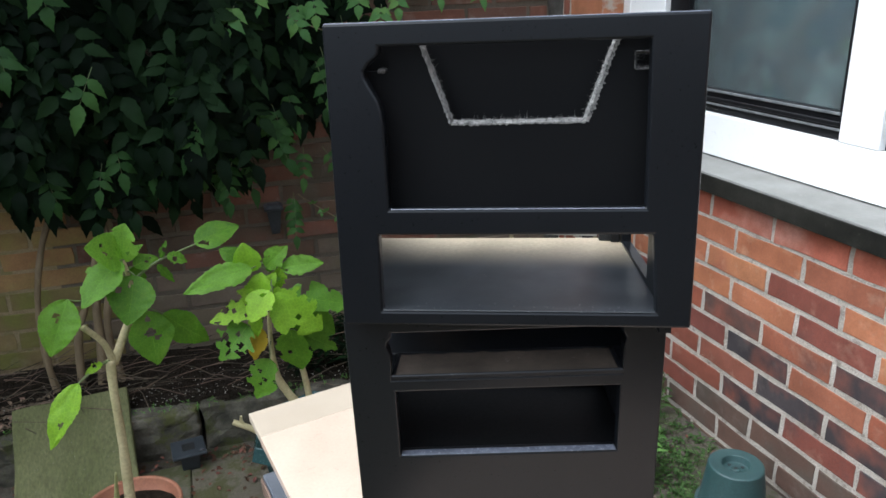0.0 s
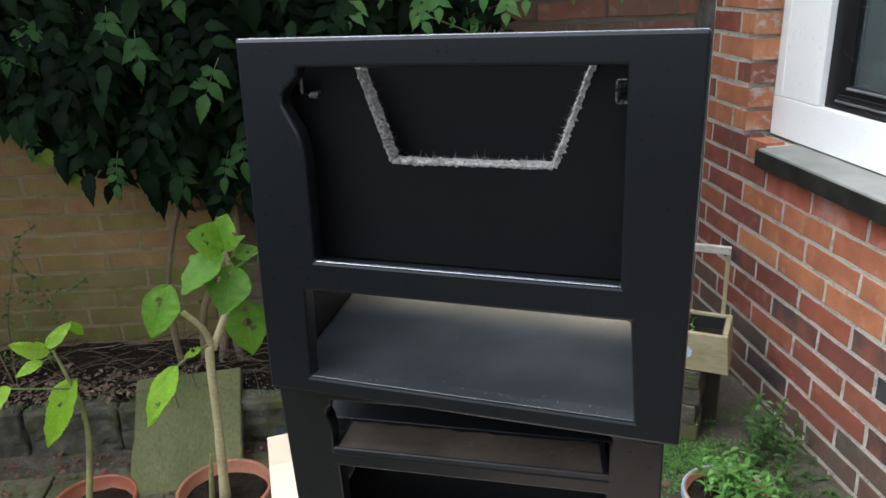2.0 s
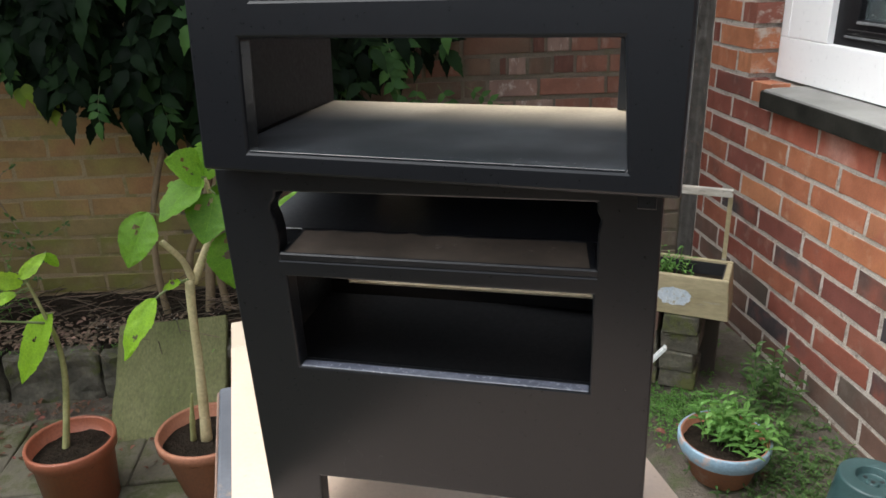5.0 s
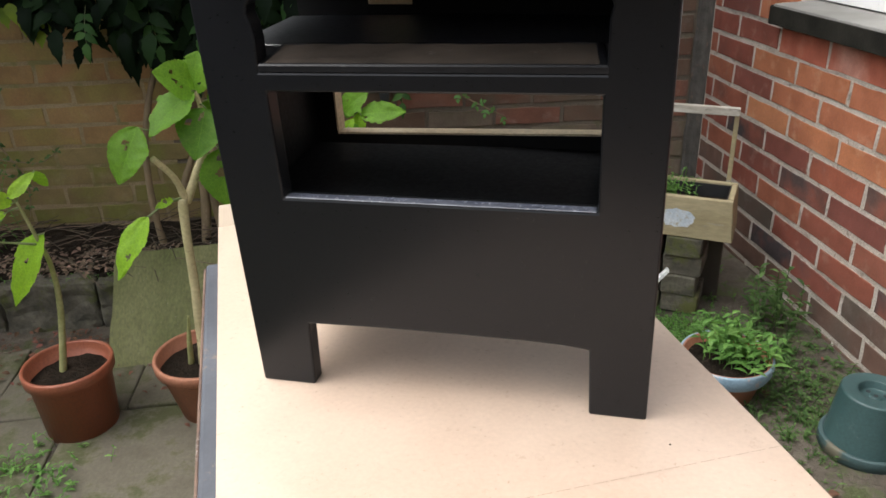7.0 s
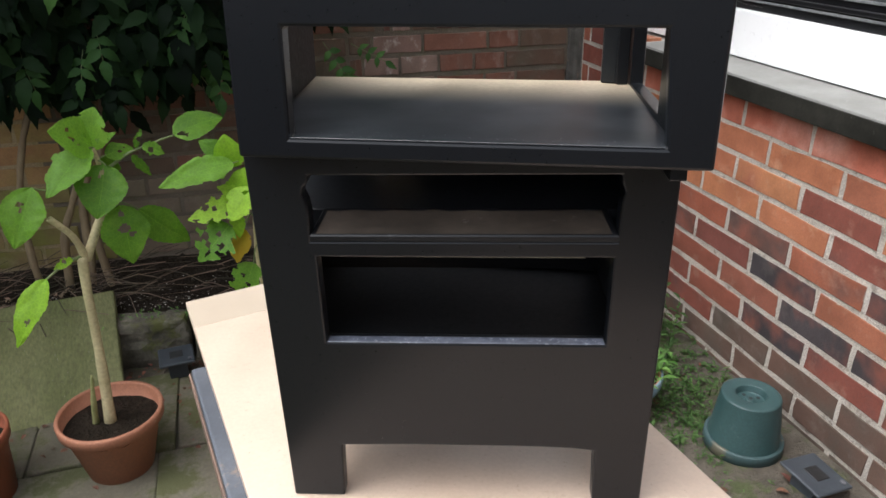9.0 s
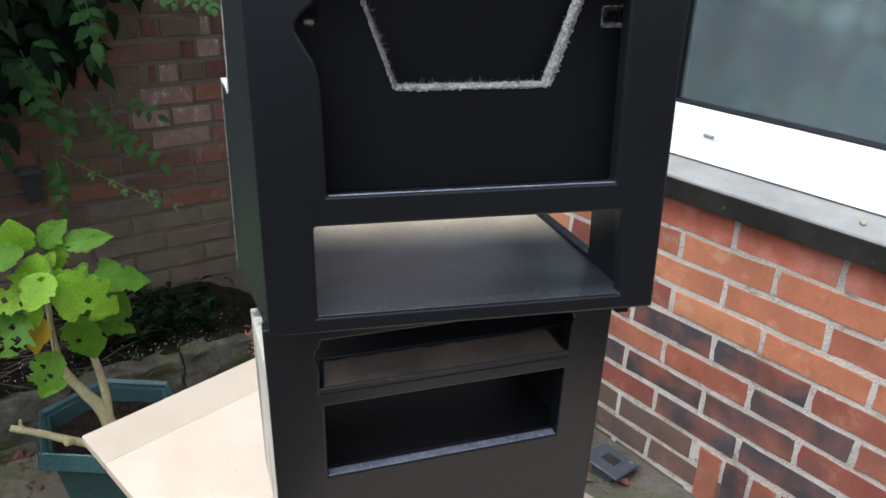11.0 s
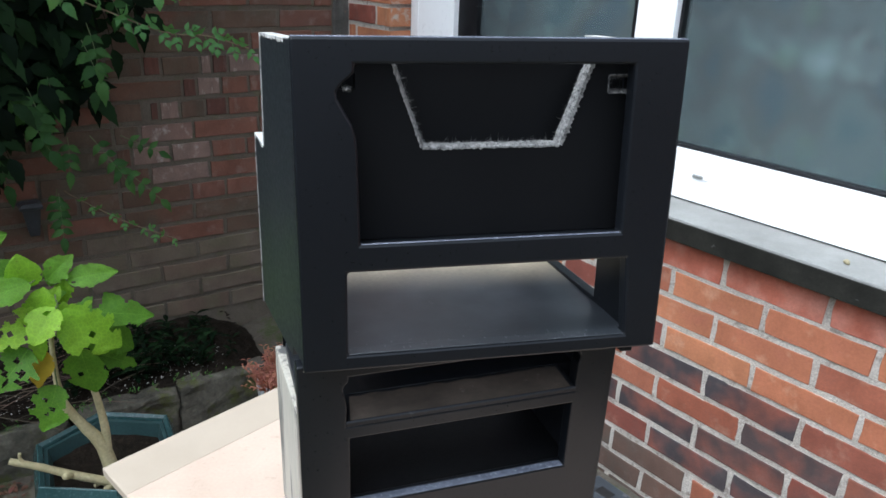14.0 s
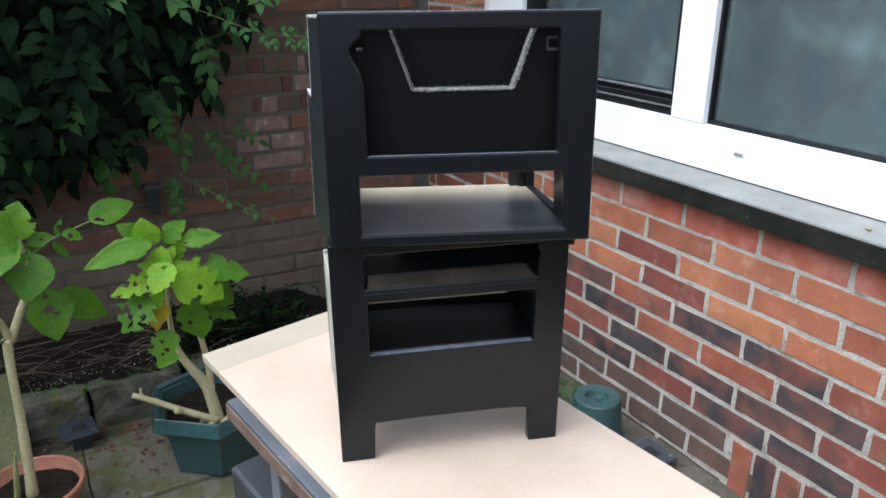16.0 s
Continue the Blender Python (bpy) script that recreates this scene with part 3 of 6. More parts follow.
# ---- ground, walls ----
def ground():
    bm = bmesh.new()
    n = 60
    grid = {}
    for i in range(n + 1):
        for j in range(n + 1):
            x, y = -3.2 + 5.4 * i / n, -2.5 + 5.0 * j / n
            z = ground_z((YARD.inverted() @ Vector((x, y, 0))).x) - 0.007 + 0.008 * noise.noise(Vector((x * 3, y * 3, 0))) + 0.006 * noise.noise(Vector((x * 11, y * 11, 2)))
            grid[i, j] = bm.verts.new((x, y, z))
    for i in range(n):
        for j in range(n):
            bm.faces.new((grid[i, j], grid[i + 1, j], grid[i + 1, j + 1], grid[i, j + 1]))
    rim = [grid[i, 0] for i in range(n + 1)] + [grid[n, j] for j in range(1, n + 1)] + [grid[i, n] for i in range(n - 1, -1, -1)] + [grid[0, j] for j in range(n - 1, 0, -1)]
    far = []
    for v in rim:
        d = Vector((v.co.x, v.co.y, 0)).normalized()
        far.append(bm.verts.new((d.x * 900, d.y * 900, -0.12)))
    for i in range(len(rim)):
        j = (i + 1) % len(rim)
        bm.faces.new((rim[j], rim[i], far[i], far[j]))
    mesh_thing("ground", bm, GROUND, "trodden dark earth with moss patches round the paving", "ground", kind="structure", smooth=True)


ground()

wall_east = mesh_thing("wall_east", plate([rect(-4.79, 2.27, -0.1, 2.7), rect(-1.4, 1.757, 0.785, 2.15)], 0.24, "x", HOUSE_X + 0.0016),
                       MORTAR, "house wall of red brick with pale mortar joints", "wall", YARD, kind="structure")
wall_north = mesh_thing("wall_north", plate([rect(-3.4, -0.700, -0.2, 1.9)], 0.2, "y", BACK_Y + 0.0018),
                        MORTAR_SAND, "old garden wall of weathered brown and red brick", "wall", GARDEN, kind="structure")
mesh_thing("wall_north_end", plate([rect(-0.6998, HOUSE_X + 0.004, -0.2, 1.9)], 0.2, "y", BACK_Y + 0.0060), MORTAR_OLD, "end of the old garden wall with dark dirty joints", "wall", GARDEN, kind="structure")
mesh_thing("wall_west", plate([rect(-4.4, BACK_Y + 0.6, -0.2, 1.9)], 0.2, "x", -3.6), MORTAR_OLD, "plain old garden wall closing the yard", "wall", YARD, kind="structure")
mesh_thing("wall_south", plate([rect(-3.4, HOUSE_X, -0.2, 1.9)], 0.2, "y", -4.6), MORTAR_OLD, "plain old garden wall behind the yard", "wall", YARD, kind="structure")
bm = bmesh.new()
strip = []
for i in range(121):
    z = i * 0.0155
    w = 0.030 + 0.010 * noise.noise(Vector((0, 0, z * 16)))
    y = BACK_Y - 0.010 + 0.004 * noise.noise(Vector((5, 0, z * 22)))
    strip.append([bm.verts.new(p) for p in ((HOUSE_X - w, BACK_Y + 0.004, z), (HOUSE_X - w + 0.004, y, z), (HOUSE_X - 0.010, y - 0.003, z), (HOUSE_X - 0.004, y - 0.010, z), (HOUSE_X - 0.0022, BACK_Y - 0.052 - 0.4 * (w - 0.030), z), (HOUSE_X + 0.003, BACK_Y - 0.055 - 0.4 * (w - 0.030), z))])
for a, b in zip(strip, strip[1:]):
    for k in range(5):
        bm.faces.new((a[k], a[k + 1], b[k + 1], b[k]))
mesh_thing("trim", bm, MORTAR_GREY, "rough grey cement joint in the corner of two walls", "joint", YARD, kind="structure")


# ---- raised bed, kerb, paving ----
def bed():
    bm = bmesh.new()
    n, m = 90, 18
    top = {}
    for i in range(n + 1):
        for j in range(m + 1):
            x, y = -3.2 + (HOUSE_X + 3.2 - 0.3) * i / n, KERB_Y + 0.03 + (BACK_Y - KERB_Y - 0.02) * j / m
            z = 0.040 + 0.012 * j / m + 0.022 * noise.noise(Vector((x * 5, y * 5, 0))) + 0.015 * noise.noise(Vector((x * 19, y * 19, 4)))
            if x > 0.55:
                z -= 0.10 * min(1, (x - 0.55) / 0.15)
            top[i, j] = bm.verts.new((x, y, z))
    for i in range(n):
        for j in range(m):
            bm.faces.new((top[i, j], top[i + 1, j], top[i + 1, j + 1], top[i, j + 1]))
    mesh_thing("flower_bed", bm, SOIL, "raised bed of dark damp soil behind kerb stones", "flower bed", GARDEN, kind="stuff", smooth=True)


bed()


def stone_mesh(name, lx, ly, lz, seed, rough=0.006, bevel=0.008):
    """A worn block, its origin in the middle of its base."""
    bm = box(-lx / 2, lx / 2, -ly / 2, ly / 2, 0, lz, bevel, 2)
    bmesh.ops.subdivide_edges(bm, edges=[e for e in bm.edges if e.calc_length() > 0.03], cuts=7, use_grid_fill=True)
    for v in bm.verts:
        v.co += Vector((noise.noise(v.co * 60 + Vector((seed, 3, 0))), noise.noise(v.co * 60 + Vector((1, seed, 7))), noise.noise(v.co * 60 + Vector((3, 4, seed))))) * rough * 0.45
        v.co += Vector((noise.noise(v.co * 17 + Vector((seed, 0, 0))), noise.noise(v.co * 17 + Vector((0, seed, 5))), noise.noise(v.co * 15 + Vector((3, 0, seed))))) * rough
    me = bpy.data.meshes.new(name)
    bm.normal_update()
    bm.to_mesh(me)
    bm.free()
    return me


kerb = thing("kerb", "row of mossy grey kerb stones edging the bed", "kerb", GARDEN, kind="structure")
meshes = [stone_mesh("kerb_stone", 0.285, 0.065, 0.185, s, 0.011) for s in range(4)]
for me in meshes:
    me.materials.append(KERB)
x = -3.1
i = 0
while x < 0.62:
    ob = new("kerb_stone", meshes[i % 4])
    ob.parent = kerb
    ob.matrix_local = pose(x, KERB_Y + 0.033 + rng.uniform(-0.008, 0.008), -0.137 + rng.uniform(-0.008, 0.01), rng.uniform(-3, 3), rng.uniform(-1, 1), rng.uniform(-1.5, 1.5))
    x += 0.297
    i += 1

paving = thing("paving", "mossy concrete slabs laid over the yard", "paving", YARD, kind="structure")
y, row = -1.6, 0
while y < KERB_Y - 0.02:
    d = (0.30, 0.42, 0.36)[row % 3]
    x = -3.0 + (row * 0.23) % 0.4
    while x < 0.28:
        w = rng.choice((0.36, 0.45, 0.52))
        bm = box(-w / 2 + 0.0015, w / 2 - 0.0015, -d / 2 + 0.0015, d / 2 - 0.0015, -0.04, 0.004, 0.005, 2)
        for v in bm.verts:
            v.co.x += 0.012 * noise.noise(Vector((v.co.x * 9, v.co.y * 9, x * 3 + y)))
            v.co.y += 0.012 * noise.noise(Vector((v.co.x * 9, v.co.y * 9, x * 5 - y)))
        ob = part("paving_slab", bm, PAVING, paving)
        ob.matrix_local = pose(x + w / 2, y + d / 2, ground_z(x + w / 2) + rng.uniform(-0.004, 0.002), rng.uniform(-0.6, 0.6), rng.uniform(-0.6, 0.6), rng.uniform(-1, 1))
        x += w
    y += d
    row += 1

# ---- window ----
window_1 = thing("window_1", "white plastic window with frosted panes and black seals", "window", YARD @ pose(0.012, 0, -0.0155), kind="structure")
FX = 1.185
part("bottom_rail", box(FX, FX + 0.06, -1.4, 1.744, 0.811, 0.928, 0.0025, 2), UPVC, window_1)
part("top_rail", box(FX, FX + 0.06, -1.4, 1.744, 2.07, 2.149, 0.0025, 2), UPVC, window_1)
part("jamb", box(FX, FX + 0.06, 1.515, 1.744, 0.929, 2.069, 0.0025, 2), UPVC, window_1)
part("jamb", box(FX, FX + 0.06, -1.399, -1.28, 0.929, 2.069, 0.0025, 2), UPVC, window_1)
part("mullion", box(FX, FX + 0.06, 0.705, 0.815, 0.929, 2.069, 0.0025, 2), UPVC, window_1)
part("frame_seam", box(FX - 0.0025, FX, 1.70, 1.703, 0.93, 2.06), UPVC, window_1)
for y0, y1, wide in ((0.8155, 1.5145, True), (-1.2795, 0.7045, False)):
    b, s = (0.066, 0.024) if wide else (0.008, 0.007)
    far = 0.090 if wide else 0.008
    cas = part("casement", plate([rect(y0, y1, 0.9285, 2.0695), rect(y0 + s, y1 - far, 0.9285 + b, 2.0695 - s)], 0.03, "x", FX + 0.018, 0.002), GASKET, window_1, "black seal frame of the window")
    part("pane", box(FX + 0.034, FX + 0.040, y0 + s - 0.004, y1 - far + 0.004, 0.9285 + b - 0.004, 2.0695 - s + 0.004), GLASS, cas, "frosted glass pane").visible_shadow = False
    if wide:
        part("glazing_bead", box(FX + 0.010, FX + 0.018, y0 + 0.012, y1 - 0.06, 0.960, 0.972, 0.002), GASKET, cas)
        part("glazing_bead", box(FX + 0.012, FX + 0.018, y0 + 0.006, y0 + 0.016, 0.972, 2.05, 0.002), GASKET, cas)
        part("glazing_bead", box(FX + 0.013, FX + 0.018, y0 + 0.0165, y1 - far, 0.9860, 0.9930, 0.001), BEAD, cas, "greyed worn bead under the pane")
        part("glazing_bead", box(FX + 0.012, FX + 0.018, y0 + 0.004, y1 - 0.05, 0.9500, 0.9555, 0.001), BEAD, cas, "greyed worn bead under the pane")
part("drain_cap", box(FX - 0.005, FX, 0.565, 0.592, 0.871, 0.878, 0.0015), SILL, window_1, "small grey drain cap")
part("drain_cap", box(FX - 0.004, FX, 0.552, 0.560, 0.870, 0.874, 0.001), UPVC, window_1)
web = thing("cobweb", "thin pale cobweb threads in the corner of the window", "cobweb", YARD)
wr = random.Random(3)
for _ in range(7):
    a = Vector((FX + 0.020, wr.uniform(1.33, 1.47), wr.uniform(0.93, 1.22)))
    b = Vector((FX + 0.016, a.y - wr.uniform(0.05, 0.16), a.z + wr.uniform(-0.05, 0.03)))
    part("thread", tube([a, a.lerp(b, 0.5) - Vector((0, 0, 0.006)), b], [0.00016] * 3, 4), SILL, web)
sill = thing("window_sill", "weathered grey concrete sill with a dark front", "sill", YARD @ pose(0.009, 0, -0.0145), kind="structure")
bm = box(1.070, FX + 0.03, -1.45, 1.590, 0.750, 0.803, 0.004, 2)
for v in bm.verts:
    if v.co.z > 0.79 and v.co.x > 1.15:
        v.co.z += 0.004
part("sill_slab", bm, SILL, sill)
part("sill_front", box(1.066, 1.0705, -1.449, 1.589, 0.7505, 0.797, 0.001), SILL_FRONT, sill, "dark front face")
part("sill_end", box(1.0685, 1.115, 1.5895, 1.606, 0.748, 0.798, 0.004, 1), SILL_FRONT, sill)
bm = lathe([(0.0005, 0.0), (0.006, 0.001), (0.007, 0.004), (0.004, 0.008), (0.0005, 0.0095)], 14)
mesh_thing("snail_shell", bm, OLD_WOOD, "tiny pale snail shell on the window sill", "shell", YARD @ pose(1.130, 0.187, 0.7905, 20, 15, 0), smooth=True)

# shallow backdrop just behind the panes, standing in for the unseen room
bm = box(1.36, 1.44, -1.8, 2.2, 0.3, 2.5)
bmesh.ops.delete(bm, geom=[f for f in bm.faces if f.calc_center_median().x < 1.365], context="FACES_ONLY")
mesh_thing("backdrop", bm, ROOM, "shallow backdrop behind frosted glass with room colours and pane reflections painted on", "room", YARD, kind="structure")

# ---- the board and the bench under it (board frame: u across, v towards the viewer) ----
BV = Vector((0.4750, -0.8800)).normalized()
BU = Vector((-BV.y, BV.x))
PLAN = Matrix(((BU.x, BV.x * -1, 0, 0), (BU.y, BV.y * -1, 0, 0), (0, 0, 1, 0), (0, 0, 0, 1)))


def plank(u0, u1, v0, v1, z0, z1, bevel=0.002):
    bm = box(u0, u1, -v1, -v0, z0, z1, bevel, 2)
    bm.transform(PLAN)
    return bm


board = thing("fibreboard_sheet", "pale tan sheet of fibreboard lying on the bench", "board", TABLE)
part("sheet", plank(-0.1435, 0.1735, -0.328, 0.335, -0.012, 0.0, 0.0006), BOARD, board)
part("end_strip", plank(-0.1435, 0.1735, -0.386, -0.3282, -0.012, -0.0003, 0.0015), BOARD_STRIP, board, "duller strip along the end")
bm = bmesh.new()
for i in range(15):
    a, b = Vector((0.060 + 0.0096 * i, -0.0770 + 0.0046 * i, 0.0003)), Vector((0.060 + 0.0096 * (i + 0.80), -0.0770 + 0.0046 * (i + 0.80), 0.0003))
    w = Vector((0.432, -0.902, 0)) * 0.00016
    bm.faces.new([bm.verts.new(v) for v in (a + w, b + w, b - w, a - w)])
part("pencil_line", bm, PENCIL, board, "faint broken pencil line")
part("speck", lathe([(0.0005, 0.0), (0.0006, 0.0004), (0.0002, 0.0008)], 8), BLACK, board).matrix_local = pose(0.140, -0.019, 0.0)
bench = thing("workbench", "old folding workbench with chipped blue-grey painted top", "workbench", TABLE)
top = part("top_plank", plank(-0.157, 0.160, -0.276, 0.33, -0.0395, -0.0125, 0.003), BENCH_PAINT, bench)
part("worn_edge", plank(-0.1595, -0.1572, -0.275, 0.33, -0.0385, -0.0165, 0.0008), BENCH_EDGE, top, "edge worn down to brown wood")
part("worn_edge", plank(-0.156, 0.158, -0.2785, -0.2762, -0.0385, -0.0165, 0.0008), BENCH_PAINT, top)
jaw = part("clamp_bracket", plank(-0.152, -0.045, -0.318, -0.200, -0.262, -0.150, 0.008), STEEL, bench, "dull dark steel clamp housing")
# A black plate on the housing draws the darkness of an open slot.
part("slot", plank(-0.112, -0.070, -0.270, -0.256, -0.1505, -0.1485, 0.003), LINER, jaw)
part("clamp_spindle", plank(-0.115, -0.085, -0.25, -0.215, -0.151, -0.0392, 0.003), PLASTIC_GREY, bench)
for u in (-0.135, 0.13):
    for v in (-0.21, 0.27):
        bm = plank(u, u + 0.025, v, v + 0.025, -0.80, -0.039, 0.003)
        for w in bm.verts:
            if w.co.z < -0.5:
                w.co.x += 0.02 * (1 if u > 0 else -1)
        part("leg", bm, PLASTIC_GREY, bench)


# ---- the black cabinet: lower part ----
def shear(bm, at, slope):
    for v in bm.verts:
        v.co.x += at + slope * v.co.y
    return bm


cabinet = thing("cabinet", "black-painted fibreboard cabinet base with feet and two openings", "cabinet", TABLE)
arch = [(-0.1265, 0.0), (-0.0890, 0.0), (-0.0872, 0.041), (-0.0864, 0.0487), (-0.04, 0.0500), (0.01, 0.0502), (0.055, 0.0500), (0.075, 0.0492), (0.0870, 0.0478), (0.0908, 0.0470), (0.0920, 0.0), (0.1265, 0.0), (0.1265, 0.268), (-0.1265, 0.268)]
slot = [(-0.0925, 0.2112), (0.0935, 0.2112), (0.0940, 0.2380), (0.0955, 0.2440), (0.0930, 0.2500), (0.0930, 0.2545), (-0.0900, 0.2545), (-0.0900, 0.2505), (-0.0935, 0.2465), (-0.0945, 0.2420), (-0.0925, 0.2365), (-0.0915, 0.2280)]
part("front_panel", plate([arch, rect(-0.0897, 0.0923, 0.1365, 0.2005), slot], 0.0125, "y", 0.0, 0.0013), BLACK, cabinet)
part("ledge", box(-0.0890, 0.0916, 0.0006, 0.0078, 0.1364, 0.1371, 0.0003), LEDGE_SHEEN, cabinet, "black ledge with its sky reflection painted blue-grey")
bm = box(-0.1235, -0.1145, 0.0128, 0.1325, 0.046, 0.2085, 0.0006)
part("side_panel", shear(bm, 0.0, -0.05), [BLACK_SMEAR], cabinet, "pale primed side panel smeared with black")
part("side_lining", shear(box(-0.1143, -0.1130, 0.0128, 0.1285, 0.047, 0.2085), 0.0, -0.05), BLACK_MATT, cabinet)
part("side_panel", shear(box(0.1060, 0.1190, 0.0128, 0.122, 0.046, 0.262, 0.0006), 0.0, -0.03), BLACK, cabinet)
part("painted_corner", box(-0.1252, -0.1237, 0.0129, 0.022, 0.050, 0.208, 0.0004), BLACK, cabinet)
part("shelf", box(-0.1225, 0.1085, 0.0290, 0.1165, 0.2090, 0.2200, 0.0006), BLACK_GLOSS, cabinet)
part("shelf_front", box(-0.1120, 0.1050, 0.0130, 0.0288, 0.2060, 0.2105, 0.0004), BLACK, cabinet)
bm = box(-0.0895, 0.0915, 0.0, 0.0275, 0.0, 0.0048, 0.0008)
for v in bm.verts:
    v.co.z += 0.2108 + 0.0060 * v.co.y / 0.0275
    v.co.x *= 1.04 - 0.05 * v.co.y / 0.0275
lip = part("sloping_lip", bm, BLACK_SCUFFED, cabinet, "black sloping ledge with a dull worn middle")
bm = bmesh.new()
rim = []
for u, v in [(i / 20, 0.0) for i in range(20)] + [(1.0, i / 5) for i in range(5)] + [(1 - i / 20, 1.0) for i in range(20)] + [(0.0, 1 - i / 5) for i in range(5)]:
    du, dv = 0.012 * noise.noise(Vector((u * 9, v * 5, 2))), 0.09 * noise.noise(Vector((u * 14, v * 3, 8)))
    a = 0.02 + 0.955 * u + du
    d = 0.0006 + 0.0275 * (0.03 + 0.83 * v + (dv if v > 0.5 else 0))
    k = 1.04 - 0.05 * d / 0.0275
    rim.append(bm.verts.new(((-0.0895 + 0.181 * a) * k, d, 0.2108 + 0.0060 * d / 0.0275 + 0.0050)))
bm.faces.new(rim)
part("worn_patch", bm, BLACK_DUSTY, lip, "dull brownish worn paint")
back = part("back_panel", plate([rect(-0.116, 0.1185, 0.098, 0.262), [(-0.097, 0.1325), (0.100, 0.1420), (0.100, 0.2060), (-0.097, 0.2060)], rect(-0.062, -0.030, 0.2255, 0.256)], 0.010, "y", 0.0), BLACK_MATT, cabinet)
back.matrix_local = pose(-0.008, 0.1180, 0, 0, 0, -5.6)
bm = box(-0.0965, 0.0995, 0.0004, 0.0105, 0.1326, 0.1340)
for v in bm.verts:
    v.co.z += 0.0095 * (v.co.x + 0.0965) / 0.196
part("raw_edge", bm, RAW, back, "unpainted tan cut edge")
part("raw_edge", box(-0.0971, -0.0957, 0.0004, 0.0105, 0.1345, 0.2058), RAW, back)
part("raw_edge", box(-0.0618, -0.0302, 0.0004, 0.0105, 0.2256, 0.2270), RAW, back)
part("raw_edge", box(-0.0621, -0.0607, 0.0004, 0.0105, 0.2271, 0.2555), RAW, back)
part("floor_panel", shear(box(-0.1125, 0.1056, 0.0130, 0.1120, 0.1240, 0.1318, 0.0005), 0.0, -0.03), BLACK_MATT, cabinet)
part("side_lining", shear(box(0.1040, 0.1058, 0.0130, 0.1135, 0.1319, 0.2055), 0.0, -0.03), BLACK_SCUFFED, cabinet)

# ---- the black cabinet: upper box ----
upper = thing("cabinet_box", "open black-painted fibreboard box with wide openings, on the cabinet", "cabinet", BOX)
hole = [(-0.0885, 0.0893), (0.0926, 0.0893), (0.0918, 0.2036), (-0.0905, 0.2036), (-0.0905, 0.1985), (-0.0930, 0.1962), (-0.0985, 0.1915), (-0.1015, 0.1870), (-0.1010, 0.1830), (-0.0965, 0.1745), (-0.0920, 0.1665), (-0.0900, 0.1590), (-0.0892, 0.1500)]
slit = [(-0.0980, 0.0112), (0.1030, 0.0112), (0.0987, 0.0706), (-0.0975, 0.0706)]
part("front_panel", plate([[(-0.1285, 0.0), (0.1277, 0.0), (0.1291, 0.2195), (-0.1285, 0.2195)], hole, slit], 0.012, "y", 0.0, 0.0018), BLACK, upper)
part("ledge", box(-0.0880, 0.0920, 0.0006, 0.0030, 0.0892, 0.0898, 0.0003), LEDGE_SHEEN, upper, "black ledge with its sky reflection painted blue-grey")
# Thin strip that draws the top edge's bright sky reflection as colour.
part("top_edge", box(-0.1275, 0.1280, 0.0012, 0.0112, 0.2190, 0.2199, 0.0003), LEDGE_SHEEN, upper, "black top edge with its sky reflection painted blue-grey")
ZB = -0.009
side = plate([[(0.0122, -0.0005), (0.045, -0.0005), (0.050, ZB), (0.160, ZB), (0.1545, 0.1380), (0.1180, 0.1335), (0.1100, 0.2165), (0.0122, 0.2165)]], 0.009, "x", 0.0, 0.0006)
left_side = part("side_panel", shear(side, -0.1255, -0.192), BLACK_SIDE, upper, "black side panel with a chipped stepped back edge")


def chips(name, y0, z0, y1, z1, w, parent, at, slope):
    """A ragged pale strip where the paint has broken off along an edge."""
    n = 26
    bm = bmesh.new()
    p, q = Vector((0, y0, z0)), Vector((0, y1, z1))
    nrm = Vector((0, -(q - p).z, (q - p).y)).normalized()
    rows = []
    for i in range(n + 1):
        c = p.lerp(q, i / n)
        a = w * (0.15 + 0.85 * abs(noise.noise(Vector((i * 0.9, z0 * 40, 1)))))
        rows.append([bm.verts.new((-0.0006, c.y - nrm.y * a, c.z - nrm.z * a)), bm.verts.new((-0.0006, c.y + nrm.y * 0.0006, c.z + nrm.z * 0.0006)),
                     bm.verts.new((0.0096, c.y + nrm.y * 0.0006, c.z + nrm.z * 0.0006))])
    for r, s in zip(rows, rows[1:]):
        for k in range(2):
            bm.faces.new((r[k], s[k], s[k + 1], r[k + 1]))
    bmesh.ops.recalc_face_normals(bm, faces=bm.faces)
    return part(name, shear(bm, at, slope), CHIPPED, parent, "pale chipped edge")


chips("chipped_edge", 0.028, 0.2165, 0.110, 0.2165, 0.005, left_side, -0.1255, -0.192)
chips("chipped_edge", 0.110, 0.2165, 0.118, 0.1335, -0.0015, left_side, -0.1255, -0.192)
chips("chipped_edge", 0.118, 0.1335, 0.1545, 0.1380, 0.004, left_side, -0.1255, -0.192)
chips("chipped_edge", 0.1545, 0.1380, 0.160, ZB, 0.002, left_side, -0.1255, -0.192)
side = plate([[(0.0122, ZB), (0.186, ZB), (0.184, 0.1380), (0.1180, 0.1335), (0.1100, 0.2165), (0.0122, 0.2165)], [(0.062, 0.0165), (0.171, 0.0165), (0.171, 0.074), (0.062, 0.074)]], 0.009, "x", 0.0, 0.0006)
right_side = part("side_panel", shear(side, 0.1085, -0.066), BLACK, upper, "black side panel with a rectangular cut-out")
chips("chipped_edge", 0.028, 0.2165, 0.110, 0.2165, 0.002, right_side, 0.1085, -0.066)
bm = bmesh.new()
lo, hi = 0.0035, 0.0118
